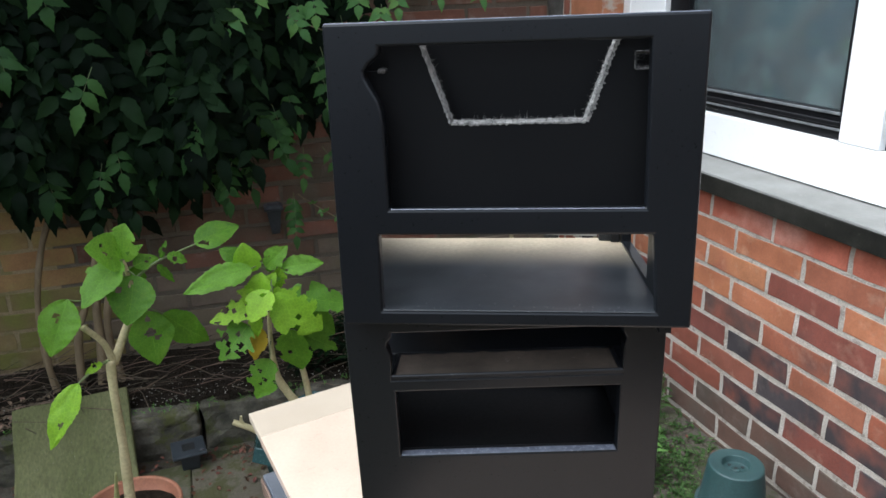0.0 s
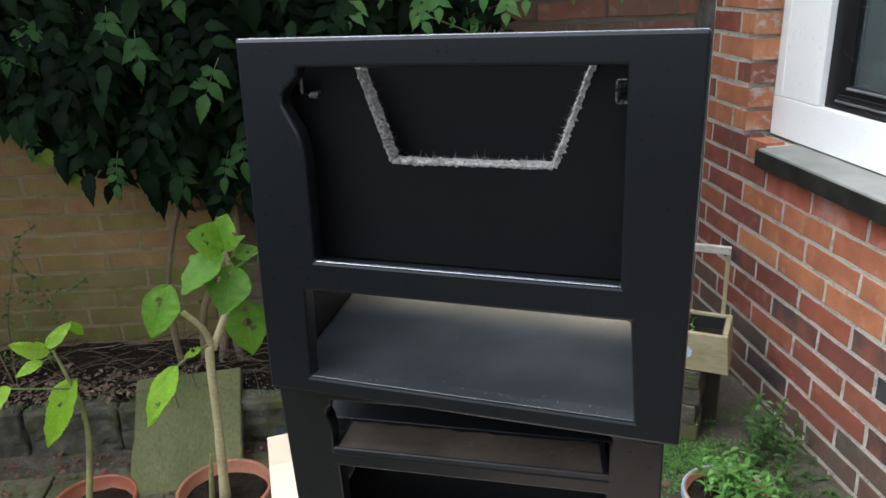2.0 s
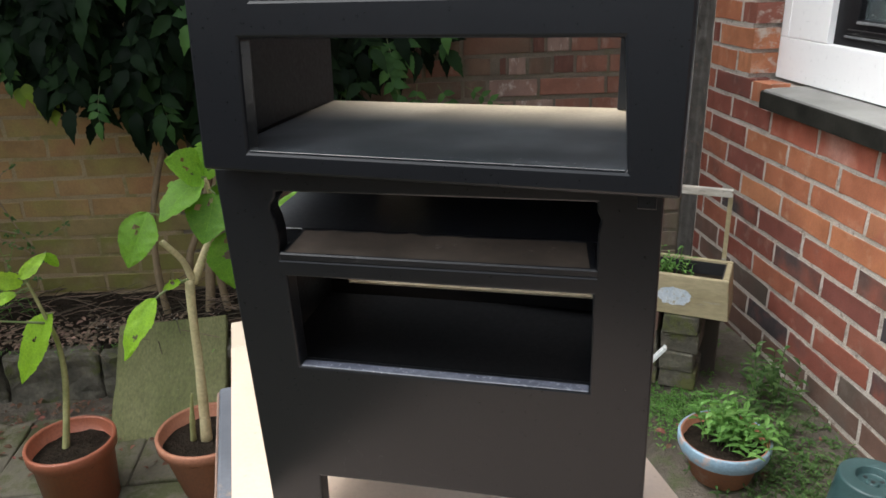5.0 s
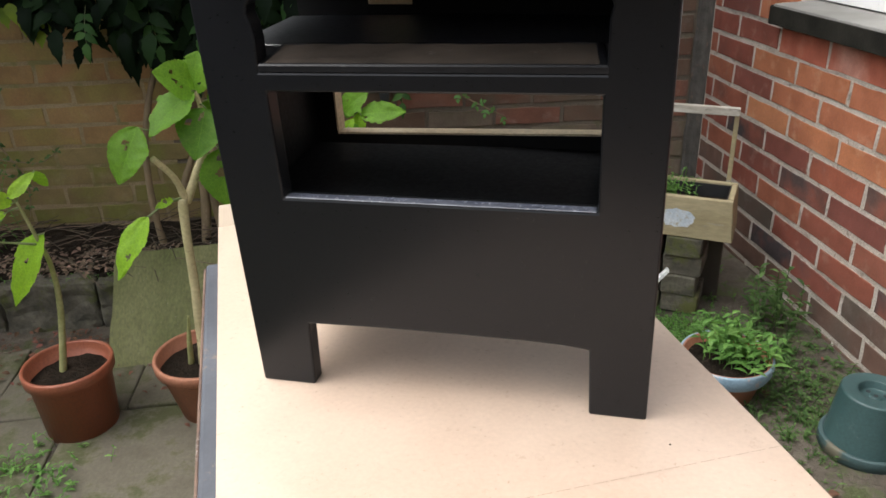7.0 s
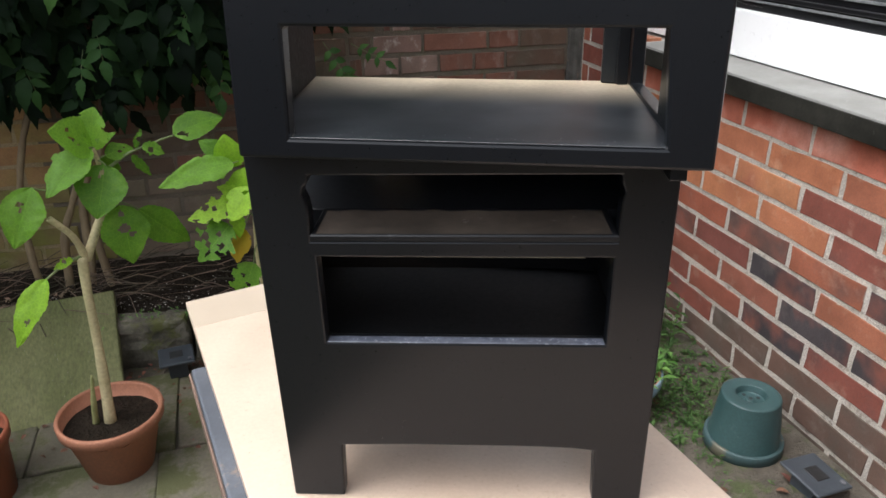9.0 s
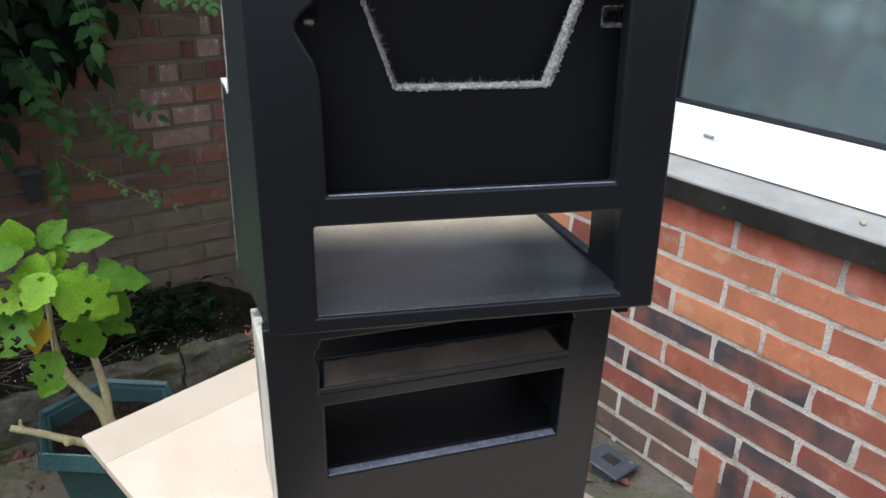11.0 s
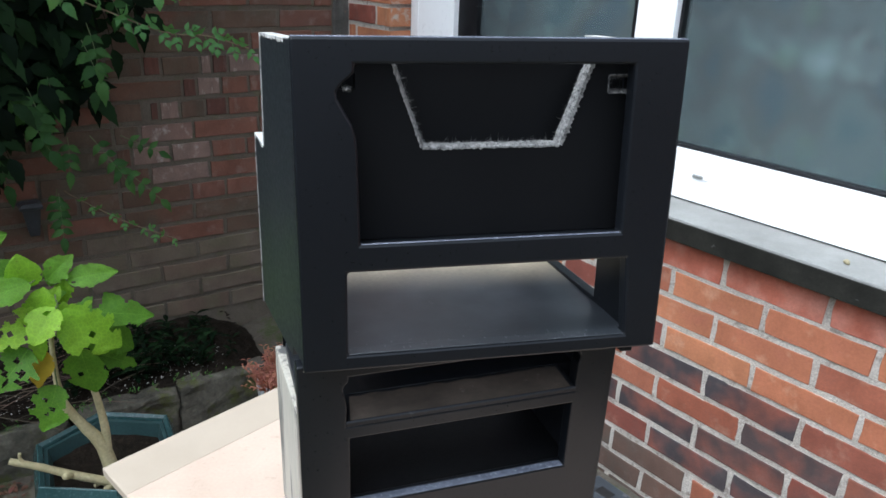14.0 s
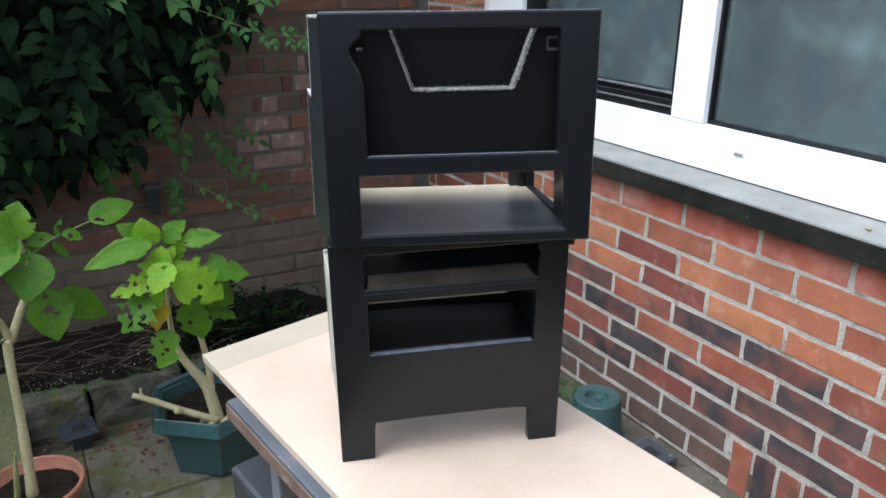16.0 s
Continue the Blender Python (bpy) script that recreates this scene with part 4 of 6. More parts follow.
v8 = [bm.verts.new(p) for p in ((-0.1160, 0.0122, lo), (0.1070, 0.0122, lo), (0.1005, 0.188, lo + 0.003), (-0.1440, 0.188, lo + 0.003), (-0.1160, 0.0122, hi), (0.1070, 0.0122, hi), (0.1005, 0.188, hi + 0.0035), (-0.1440, 0.188, hi + 0.0035))]
for f in ((3, 2, 1, 0), (4, 5, 6, 7), (0, 1, 5, 4), (1, 2, 6, 5), (2, 3, 7, 6), (3, 0, 4, 7)):
    bm.faces.new([v8[i] for i in f])
part("shelf", bm, SHELF_PAINT, upper, "shelf half sprayed black, raw tan towards the back")
part("shelf_lip", box(-0.0978, 0.1027, 0.0011, 0.0121, 0.01125, 0.0119, 0.0002), SHELF_PAINT, upper, "scratched front edge of the shelf")
part("inner_side", shear(box(-0.1160, -0.1130, 0.0122, 0.186, 0.0155, 0.085, 0.0004), 0.0, -0.152), BLACK_MATT, upper)
part("post", box(-0.1480, -0.1442, 0.1785, 0.1905, 0.0155, 0.086, 0.0006), RAW, upper, "raw fibreboard post")
part("post", box(0.0770, 0.0940, 0.1775, 0.1880, 0.0155, 0.086, 0.0006), BLACK_SIDE, upper)
part("post_face", box(0.0875, 0.0955, 0.1725, 0.1773, 0.0155, 0.086, 0.0006), BLACK, upper)
part("divider", shear(box(-0.1150, 0.1070, 0.0124, 0.034, 0.0770, 0.0850, 0.0005), 0.0, -0.10), BLACK, upper)
trap = [(-0.114, 0.086), (0.114, 0.086), (0.114, 0.2125), (0.0745, 0.2125), (0.0515, 0.1480), (-0.0442, 0.1480), (-0.0672, 0.2125), (-0.114, 0.2125)]
inner = part("inner_panel", plate([trap, rect(0.0846, 0.1010, 0.1830, 0.1945), rect(-0.1080, -0.0880, 0.1860, 0.1960)], 0.0105, "y", 0.0235), BLACK_MATT, upper, "black inner panel with a wedge-shaped cut-out")
part("backing_panel", box(-0.113, 0.113, 0.046, 0.052, 0.087, 0.2120, 0.0005), BLACK_MATT, upper)


def torn(p, q, parent, mat=FUZZ, lip=0.0011):
    """A ragged fibrous cut edge with a few loose hairs, from p to q (x, z), across the panel's thickness."""
    bm = bmesh.new()
    a, b = Vector((p[0], 0, p[1])), Vector((q[0], 0, q[1]))
    d = (b - a).normalized()
    nrm = Vector((-d.z, 0, d.x))
    n, m, rows = 60, 6, []
    for i in range(n + 1):
        row = []
        edge = a.lerp(b, i / n) + Vector((0, 0.0229, 0))
        row.append(bm.verts.new(edge - nrm * (lip + 1.7 * lip * abs(noise.noise(Vector((i * 0.7, 9.0, p[1] * 70)))))))
        for j in range(m + 1):
            c = a.lerp(b, i / n) + Vector((0, 0.0226 + 0.0122 * j / m, 0))
            h = 0.0008 + 0.0019 * abs(noise.noise(Vector((i * 0.8, j * 1.3, p[0] * 90)))) - (0.0014 if j in (0, m) else 0)
            row.append(bm.verts.new(c + nrm * h))
        rows.append(row)
    for r, s in zip(rows, rows[1:]):
        for j in range(m + 1):
            bm.faces.new((r[j], r[j + 1], s[j + 1], s[j]))
    r2 = random.Random(int(p[0] * 1e4))
    for _ in range(int(3600 * (b - a).length)):
        c = a.lerp(b, r2.random()) + Vector((0, 0.0226 + 0.012 * r2.random(), 0)) + nrm * 0.0012
        t = c + nrm * r2.uniform(0.0004, 0.0022 + 0.0060 * r2.random() ** 6) + d * r2.uniform(-0.0022, 0.0022) + Vector((0, r2.uniform(-0.0030, 0.001), 0))
        w = Vector((0.00013, 0, 0)) if abs(d.x) > 0.5 else Vector((0, 0, 0.00013))
        bm.faces.new([bm.verts.new(c - w), bm.verts.new(c + w), bm.verts.new(t)])
    part("torn_edge", bm, mat, parent, "fuzzy unpainted torn edge")


torn((-0.0442, 0.1480), (0.0515, 0.1480), inner)
torn((0.0515, 0.1480), (0.0745, 0.2125), inner, FUZZ, 0.0019)
torn((-0.0672, 0.2125), (-0.0442, 0.1480), inner)
torn((0.0846, 0.1945), (0.0846, 0.1830), inner, FUZZ_DARK, 0.0006)
torn((0.1010, 0.1945), (0.0846, 0.1945), inner, FUZZ_DARK, 0.0006)
torn((0.0846, 0.1830), (0.1010, 0.1830), inner, FUZZ_DARK, 0.0005)
torn((-0.0960, 0.1860), (-0.0905, 0.1860), inner)


# ---- pots ----
def round_pot(name, label, m, r, h, mat, soil=True, base=0.68):
    pot = thing(name, label, "plant pot", m)
    rim = h * 0.16
    prof = [(r * base, 0.0), (r * 0.90, h - rim), (r * 0.985, h - rim + 0.001), (r, h - 0.004), (r * 0.985, h), (r * 0.93, h), (r * 0.91, h - 0.004), (r * 0.88, h * 0.75)]
    part("body", lathe(prof, 48), mat, pot, smooth=True)
    if soil:
        bm = bmesh.new()
        ring = []
        c = bm.verts.new((0, 0, h * 0.80))
        for i in range(28):
            t = 2 * math.pi * i / 28
            ring.append([bm.verts.new((r * k * math.cos(t), r * k * math.sin(t), h * 0.79 + 0.006 * noise.noise(Vector((math.cos(t) * k * 4, math.sin(t) * k * 4, r * 50))))) for k in (0.3, 0.6, 0.895)])
        for i in range(28):
            a, b = ring[i], ring[(i + 1) % 28]
            bm.faces.new((c, a[0], b[0]))
            bm.faces.new((a[0], a[1], b[1], b[0]))
            bm.faces.new((a[1], a[2], b[2], b[1]))
        part("soil", bm, SOIL, pot, "dark potting soil", True)
    return pot


round_pot("plant_pot", "smooth terracotta-coloured plastic pot standing on paving", apart(1.10) @ pose(-1.073, 0.769, 0.009), 0.0965, 0.170, TERRA, base=0.80)
round_pot("plant_pot", "wide worn terracotta pot holding the tall plant", apart(1.09) @ pose(-0.81, 0.895, 0.002), 0.114, 0.155, TERRA_CLAY, base=0.62)
bowl = round_pot("plant_pot", "clay bowl with a pale blue painted band full of herbs", pose(0.366, 1.185, -0.006), 0.103, 0.104, TERRA_CLAY, base=0.66)
part("blue_band", lathe([(0.0975, 0.066), (0.1035, 0.079), (0.1050, 0.087), (0.1050, 0.102), (0.1030, 0.1052), (0.099, 0.1048)], 48, caps=(False, False)), BLUE_GLAZE, bowl, "pale blue painted band", True)

FAR_TUB = apart(1.07, (-0.15, -0.60, 1.315))
tub = thing("tub", "dark green hexagonal plastic tub with dark soil", "planter", FAR_TUB @ pose(-0.447, 1.178, -0.011))
TURN = radians(-79.5)
part("body", lathe([(0.116, 0.0), (0.126, 0.010), (0.149, 0.145), (0.152, 0.150), (0.160, 0.172), (0.160, 0.187), (0.148, 0.187), (0.138, 0.140)], sides=6, turn=TURN), TUB_GREEN, tub)
part("rim", lathe([(0.162, 0.167), (0.182, 0.162), (0.186, 0.166), (0.173, 0.200), (0.169, 0.202), (0.159, 0.196), (0.157, 0.188)], sides=6, turn=TURN, caps=(False, False)), TUB_RIM, tub, "broad sloping green rim")
bm = lathe([(0.140, 0.150), (0.105, 0.156), (0.055, 0.152), (0.01, 0.157)], sides=24)
for v in bm.verts:
    v.co.z += 0.008 * noise.noise(v.co * 40)
part("soil", bm, SOIL, tub, "dark potting soil")

upturned = thing("upturned_pot", "dark green plastic pot turned upside down by the wall", "plant pot", pose(0.640, 1.042, -0.008))
part("body", lathe([(0.083, 0.022), (0.081, 0.028), (0.0675, 0.1375), (0.0668, 0.1402), (0.0645, 0.1418), (0.062, 0.1421), (0.0365, 0.1421), (0.0352, 0.1417), (0.0345, 0.1408), (0.0335, 0.126), (0.0328, 0.1245), (0.031, 0.1242), (0.0125, 0.1242), (0.0120, 0.1246), (0.0115, 0.1285), (0.0105, 0.1290)], 48), TUB_GREEN, upturned, smooth=True)
part("rim", lathe([(0.089, 0.0), (0.0912, 0.001), (0.0905, 0.0245), (0.0895, 0.0262), (0.083, 0.0268), (0.080, 0.025)], 48, caps=(False, False)), TUB_DIRTY, upturned, smooth=True)
# Raised black discs stand in for the dark insides of the drain holes.
for k in range(4):
    t = k * math.pi / 2 + 0.4
    part("drain_hole", lathe([(0.0045, 0.1242), (0.0045, 0.1250), (0.002, 0.1252)], 12), LINER, upturned).matrix_local = pose(0.0225 * math.cos(t), 0.0225 * math.sin(t), 0)
part("drain_hole", lathe([(0.0045, 0.1291), (0.0045, 0.1297), (0.002, 0.1299)], 16), LINER, upturned)


def solar_lamp(m, label):
    lamp = thing("solar_lamp", label, "garden lamp", m, "solar lamps in the yard")
    part("cap", box(-0.046, 0.046, -0.046, 0.046, 0.055, 0.064, 0.004, 2), LAMP_CAP, lamp)
    part("solar_cell", box(-0.017, 0.017, -0.017, 0.017, 0.0642, 0.0662, 0.001), LINER, lamp, "small dark solar cell")
    part("body", lathe([(0.030, 0.0), (0.034, 0.012), (0.036, 0.053), (0.030, 0.0545)], sides=4, turn=radians(45)), LAMP_CAP, lamp)
    part("switch", lathe([(0.005, 0.0), (0.005, 0.003), (0.002, 0.0035)], 12), PLASTIC_GREY, lamp).matrix_local = pose(0.033, -0.032, 0.064)
    return lamp


solar_lamp(pose(0.738, 0.893, -0.022, 6, 8, 28) @ Matrix.Diagonal((1.2, 1.2, 0.9, 1)), "square black solar garden lamp lying by the house wall")
solar_lamp(apart(1.092) @ pose(-0.810, 1.255, 0.004, 0, 0, 25), "square black solar garden lamp standing before the kerb")

TROUGH = apart(1.034, (-0.18, -0.46, 1.33)) @ pose(0.095, 1.555, -0.005, 0, 0, 20.2)
trough = thing("trough", "white glazed planter with russet and green foliage", "planter", TROUGH)
bm = plate([rect(-0.165, 0.030, -0.055, 0.055), rect(-0.158, 0.023, -0.048, 0.048)], 0.118, "z", 0.004, 0.0015)
for v in bm.verts:
    k = 0.82 + 0.18 * v.co.z / 0.12
    v.co.x, v.co.y = v.co.x * (0.94 + 0.06 * v.co.z / 0.12), v.co.y * k
part("body", bm, WHITE_GLAZE, trough)
part("soil", box(-0.147, 0.020, -0.043, 0.043, 0.003, 0.098), SOIL, trough, "dark potting soil")


# ---- wooden planter on bricks ----
planter = thing("wooden_planter", "weathered wooden planter box with a frame, raised on bricks", "planter", pose(0.255, 1.62, 0.0, 0, 0, -11))
for b in ((-0.145, 0.145, -0.075, -0.060, 0.229, 0.344), (-0.145, 0.145, 0.060, 0.075, 0.229, 0.346), (-0.145, -0.130, -0.0595, 0.0595, 0.229, 0.344), (0.130, 0.145, -0.0595, 0.0595, 0.229, 0.345)):
    bm = box(*b, 0.002)
    for v in bm.verts:
        v.co.x += 0.010 * (0.344 - v.co.z) / 0.115
    part("board", bm, OLD_WOOD, planter)
bm = bmesh.new()
rim = []
for i in range(26):
    t = 2 * math.pi * i / 26
    k = 1 + 0.35 * noise.noise(Vector((math.cos(t) * 2.2, math.sin(t) * 2.2, 4)))
    rim.append(bm.verts.new((0.012 + 0.045 * k * math.cos(t), -0.0754, 0.283 + 0.026 * k * math.sin(t))))
bm.faces.new(rim)
part("paint_patch", bm, PAINT_PATCH, planter, "pale blue-white patch of old paint")
part("liner", plate([rect(-0.129, 0.129, -0.059, 0.059), rect(-0.126, 0.126, -0.056, 0.056)], 0.106, "z", 0.234), LINER, planter, "black plastic liner")
part("soil", box(-0.128, 0.128, -0.058, 0.058, 0.236, 0.304), SOIL, planter)
bm = box(-0.16, 0.124, 0.064, 0.084, 0.530, 0.551, 0.002, 2)
for v in bm.verts:
    v.co.z += 0.0016 * noise.noise(v.co * 40)
part("rail", bm, RAIL_WOOD, planter, "peeling grey and white striped rail")
for xx in (-0.150, 0.112):
    part("upright", box(xx, xx + 0.012, 0.0765, 0.089, 0.150, 0.5295, 0.001), OLD_WOOD, planter)
plinth = thing("brick_stack", "low stack of grey weathered bricks under the planter", "bricks", pose(0.245, 1.63, 0.0, 0, 0, -11))
for k in range(4):
    for s in (-0.052, 0.052):
        me = box(s - 0.048 + rng.uniform(-0.008, 0.006), s + 0.046 + rng.uniform(-0.010, 0.004), -0.085 + rng.uniform(0, 0.010), 0.060, 0.0576 * k - 0.003, 0.0576 * k + 0.0535, 0.004, 2)
        for v in me.verts:
            v.co += Vector((noise.noise(v.co * 23), noise.noise(v.co * 23 + Vector((7, 0, 0))), 0.4 * noise.noise(v.co * 23 + Vector((0, 9, 0))))) * 0.004
        red = k == 3 and s < 0
        part("brick", me, GRIME_SHADE_BRICK if red else KERB, plinth, "broken reddish brick" if red else "")
# Board under the planter, its wood darkened to paint in the deep shade.
board_under = box(-0.010, 0.128, 0.062, 0.076, -0.008, 0.2285, 0.003)
mesh_thing("support_board", board_under, DARK_WOOD, "brown board under the wooden planter, darkened to paint in the deep shade there", "board", pose(0.255, 1.62, 0.0, 0, 0, -11))
slat = box(-0.0045, 0.0045, -0.010, 0.010, 0.0, 0.190, 0.001)
mesh_thing("slat", slat, WHITE_GLAZE, "white painted slat leaning against the brick stack", "slat", pose(0.128, 1.512, -0.006, 3, 36, 0))

# ---- slab leaning on the kerb ----
me = stone_mesh("stone_slab", 0.325, 0.045, 0.390, 9, 0.004, 0.006)
me.materials.append(SLAB)
slab = new("stone_slab", me)
slab.matrix_world = GARDEN @ pose(-0.612, 1.380, -0.128, -54, 0, 7)
tagged(slab, "mossy green concrete slab leaning against the kerb", "paving slab")

wall_lamp = thing("wall_lamp", "small dark grey tapered lamp fixed to the garden wall", "garden lamp", GARDEN @ pose(0.036, BACK_Y - 0.030, 0.461))
part("cap", lathe([(0.040, 0.088), (0.046, 0.091), (0.046, 0.098), (0.030, 0.107), (0.006, 0.108)], sides=4, turn=radians(45)), STEEL, wall_lamp)
part("body", lathe([(0.017, 0.0), (0.020, 0.004), (0.034, 0.080), (0.034, 0.0879)], sides=4, turn=radians(45)), STEEL, wall_lamp)
part("bracket", box(-0.012, 0.012, 0.018, 0.0285, 0.030, 0.075, 0.002), STEEL, wall_lamp)


# ---- broad-leaved plants ----
def broad_leaf(base, tip, ratio, holes, seed, ragged=0.06, face=(0.05, -0.80, 0.60)):
    """A leaf from its base to its tip: pointed oval, folded on its midrib, drooping, toothed, eaten through in places and torn at the rim."""
    r = random.Random(seed)
    b, t = Vector(base), Vector(tip)
    d = t - b
    ln = d.length
    d.normalize()
    n = Vector(face) + Vector((r.uniform(-0.25, 0.25), r.uniform(-0.1, 0.1), r.uniform(-0.2, 0.2)))
    n = (n - d * n.dot(d)).normalized()
    s = d.cross(n)
    nu, nv = 26, 18
    bm = bmesh.new()
    grid = []
    ph = r.uniform(0, 9)
    lean = r.uniform(-0.10, 0.10)
    for i in range(nu + 1):
        u = i / nu
        w = 0.5 * ratio * ln * (math.sin(math.pi * u ** 0.74) ** 0.85 if 0 < u < 1 else 0) + 0.0012
        tooth = 1 + 0.045 * (1 - 2 * ((u * 13) % 1.0)) + 0.06 * noise.noise(Vector((u * 5, ph, 0)))
        row = []
        for j in range(nv + 1):
            v = 2 * j / nv - 1
            side = 1 + 0.14 * noise.noise(Vector((u * 3, math.copysign(1, v), ph)))
            edge = 1 + (tooth - 1) * abs(v) ** 3
            uu = u + 0.012 * noise.noise(Vector((u * 30, v * 11, ph))) * (1 if 0 < i < nu else 0)
            h = 0.15 * abs(v) * w + 0.18 * ln * (u * (1 - u)) + 0.030 * ln * noise.noise(Vector((u * 4, v * 2, ph))) * abs(v) ** 0.5 + 0.006 * ln * math.cos(u * 34 + 4 * abs(v)) * abs(v)
            row.append(bm.verts.new(b + d * (uu * ln) + s * ((v * side * edge + lean * math.sin(math.pi * u)) * w) + n * h))
        grid.append(row)
    for i in range(nu):
        for j in range(nv):
            u, v = (i + 0.5) / nu, 2 * (j + 0.5) / nv - 1
            out = False
            for hu, hv, hr in holes:
                q = (((u - hu) / hr) ** 2 + ((v - hv) * 0.5 * ratio / hr) ** 2) ** 0.5
                out = out or q < 0.85 + 0.5 * noise.noise(Vector((u * 22, v * 9, ph + hu)))
            bite = 0.5 + 0.5 * noise.noise(Vector((u * 7.5, v * 1.5 + math.copysign(4, v), ph + 7)))
            if abs(v) > 1.05 - 1.15 * ragged * max(0.0, bite - 0.36) / 0.30 and 0.08 < u < 0.97:
                out = True
            if not out:
                bm.faces.new((grid[i][j], grid[i + 1][j], grid[i + 1][j + 1], grid[i][j + 1]))

    def at(fi, fj):
        i, j = min(int(fi), nu - 1), min(int(fj), nv - 1)
        a, c = fi - i, fj - j
        return (grid[i][j].co * (1 - a) + grid[i + 1][j].co * a) * (1 - c) + (grid[i][j + 1].co * (1 - a) + grid[i + 1][j + 1].co * a) * c

    def kept(p):
        return all((((p[0] - hu) / hr) ** 2 + ((p[1] - hv) * 0.5 * ratio / hr) ** 2) > 1.3 for hu, hv, hr in holes)
    reach = 0.80 if ragged < 0.12 else 0.45
    for i in range(3, nu - 6, 4):
        for k in (-1, 1):
            pts = [(i + 1.5 * m, nv / 2 + k * (nv / 2) * reach * m / 3) for m in range(4)]
            for m in range(3):
                if kept((pts[m][0] / nu, 2 * pts[m][1] / nv - 1)) and kept((pts[m + 1][0] / nu, 2 * pts[m + 1][1] / nv - 1)):
                    p, q = at(*pts[m]) + n * 0.0005, at(*pts[m + 1]) + n * 0.0005
                    w = d * (0.00055 - 0.00012 * m)
                    bm.faces.new([bm.verts.new(v) for v in (p - w, q - w * 0.7, q + w * 0.7, p + w)]).material_index = 1
    for i in range(nu - 1):
        if kept((i / nu, 0)) and kept(((i + 1) / nu, 0)):
            a, c = grid[i][nv // 2].co, grid[i + 1][nv // 2].co
            w0, w1 = 0.0011 * (1 - i / nu) + 0.0003, 0.0011 * (1 - (i + 1) / nu) + 0.0003
            bm.faces.new([bm.verts.new(p + n * 0.0006) for p in (a - s * w0, c - s * w1, c + s * w1, a + s * w0)]).material_index = 1
    bmesh.ops.delete(bm, geom=[v for v in bm.verts if not v.link_faces], context="VERTS")
    return bm


def broad_plant(label, limbs, leaves, seed, light=(), yellow=(), m=None):
    plant = thing("potted_plant", label, "plant", m)
    for i, (pts, radii, mat) in enumerate(limbs):
        part("stem" if i == 0 else "branch", tube(pts, radii, 12, knots=0.12), mat, plant, smooth=True)
    for i, (base, tip, w, holes, ragged) in enumerate(leaves):
        mat = LEAF_YELLOW if i in yellow else LEAF_LIGHT if i in light else LEAF
        leaf = part("leaf", broad_leaf(base, tip, w, holes, seed + i, ragged), [mat, LEAF_VEIN if mat is LEAF else mat], plant, smooth=True)
        b = Vector(base)
        near = min((geometry.intersect_point_line(b, Vector(p), Vector(q)) + (Vector(p), Vector(q)) for pts, _, _ in limbs for p, q in zip(pts, pts[1:])),
                   key=lambda h: (h[2].lerp(h[3], min(1, max(0, h[1]))) - b).length)
        foot = near[2].lerp(near[3], min(1, max(0, near[1])))
        if 0.006 < (foot - b).length < 0.16:
            part("petiole", tube([foot, foot.lerp(b, 0.5) + Vector((0, 0, 0.10 * (foot - b).length)), b + (b - foot).normalized() * 0.004], [0.0020, 0.0016, 0.0014], 7), STEM_GREEN, leaf, smooth=True)
    return plant


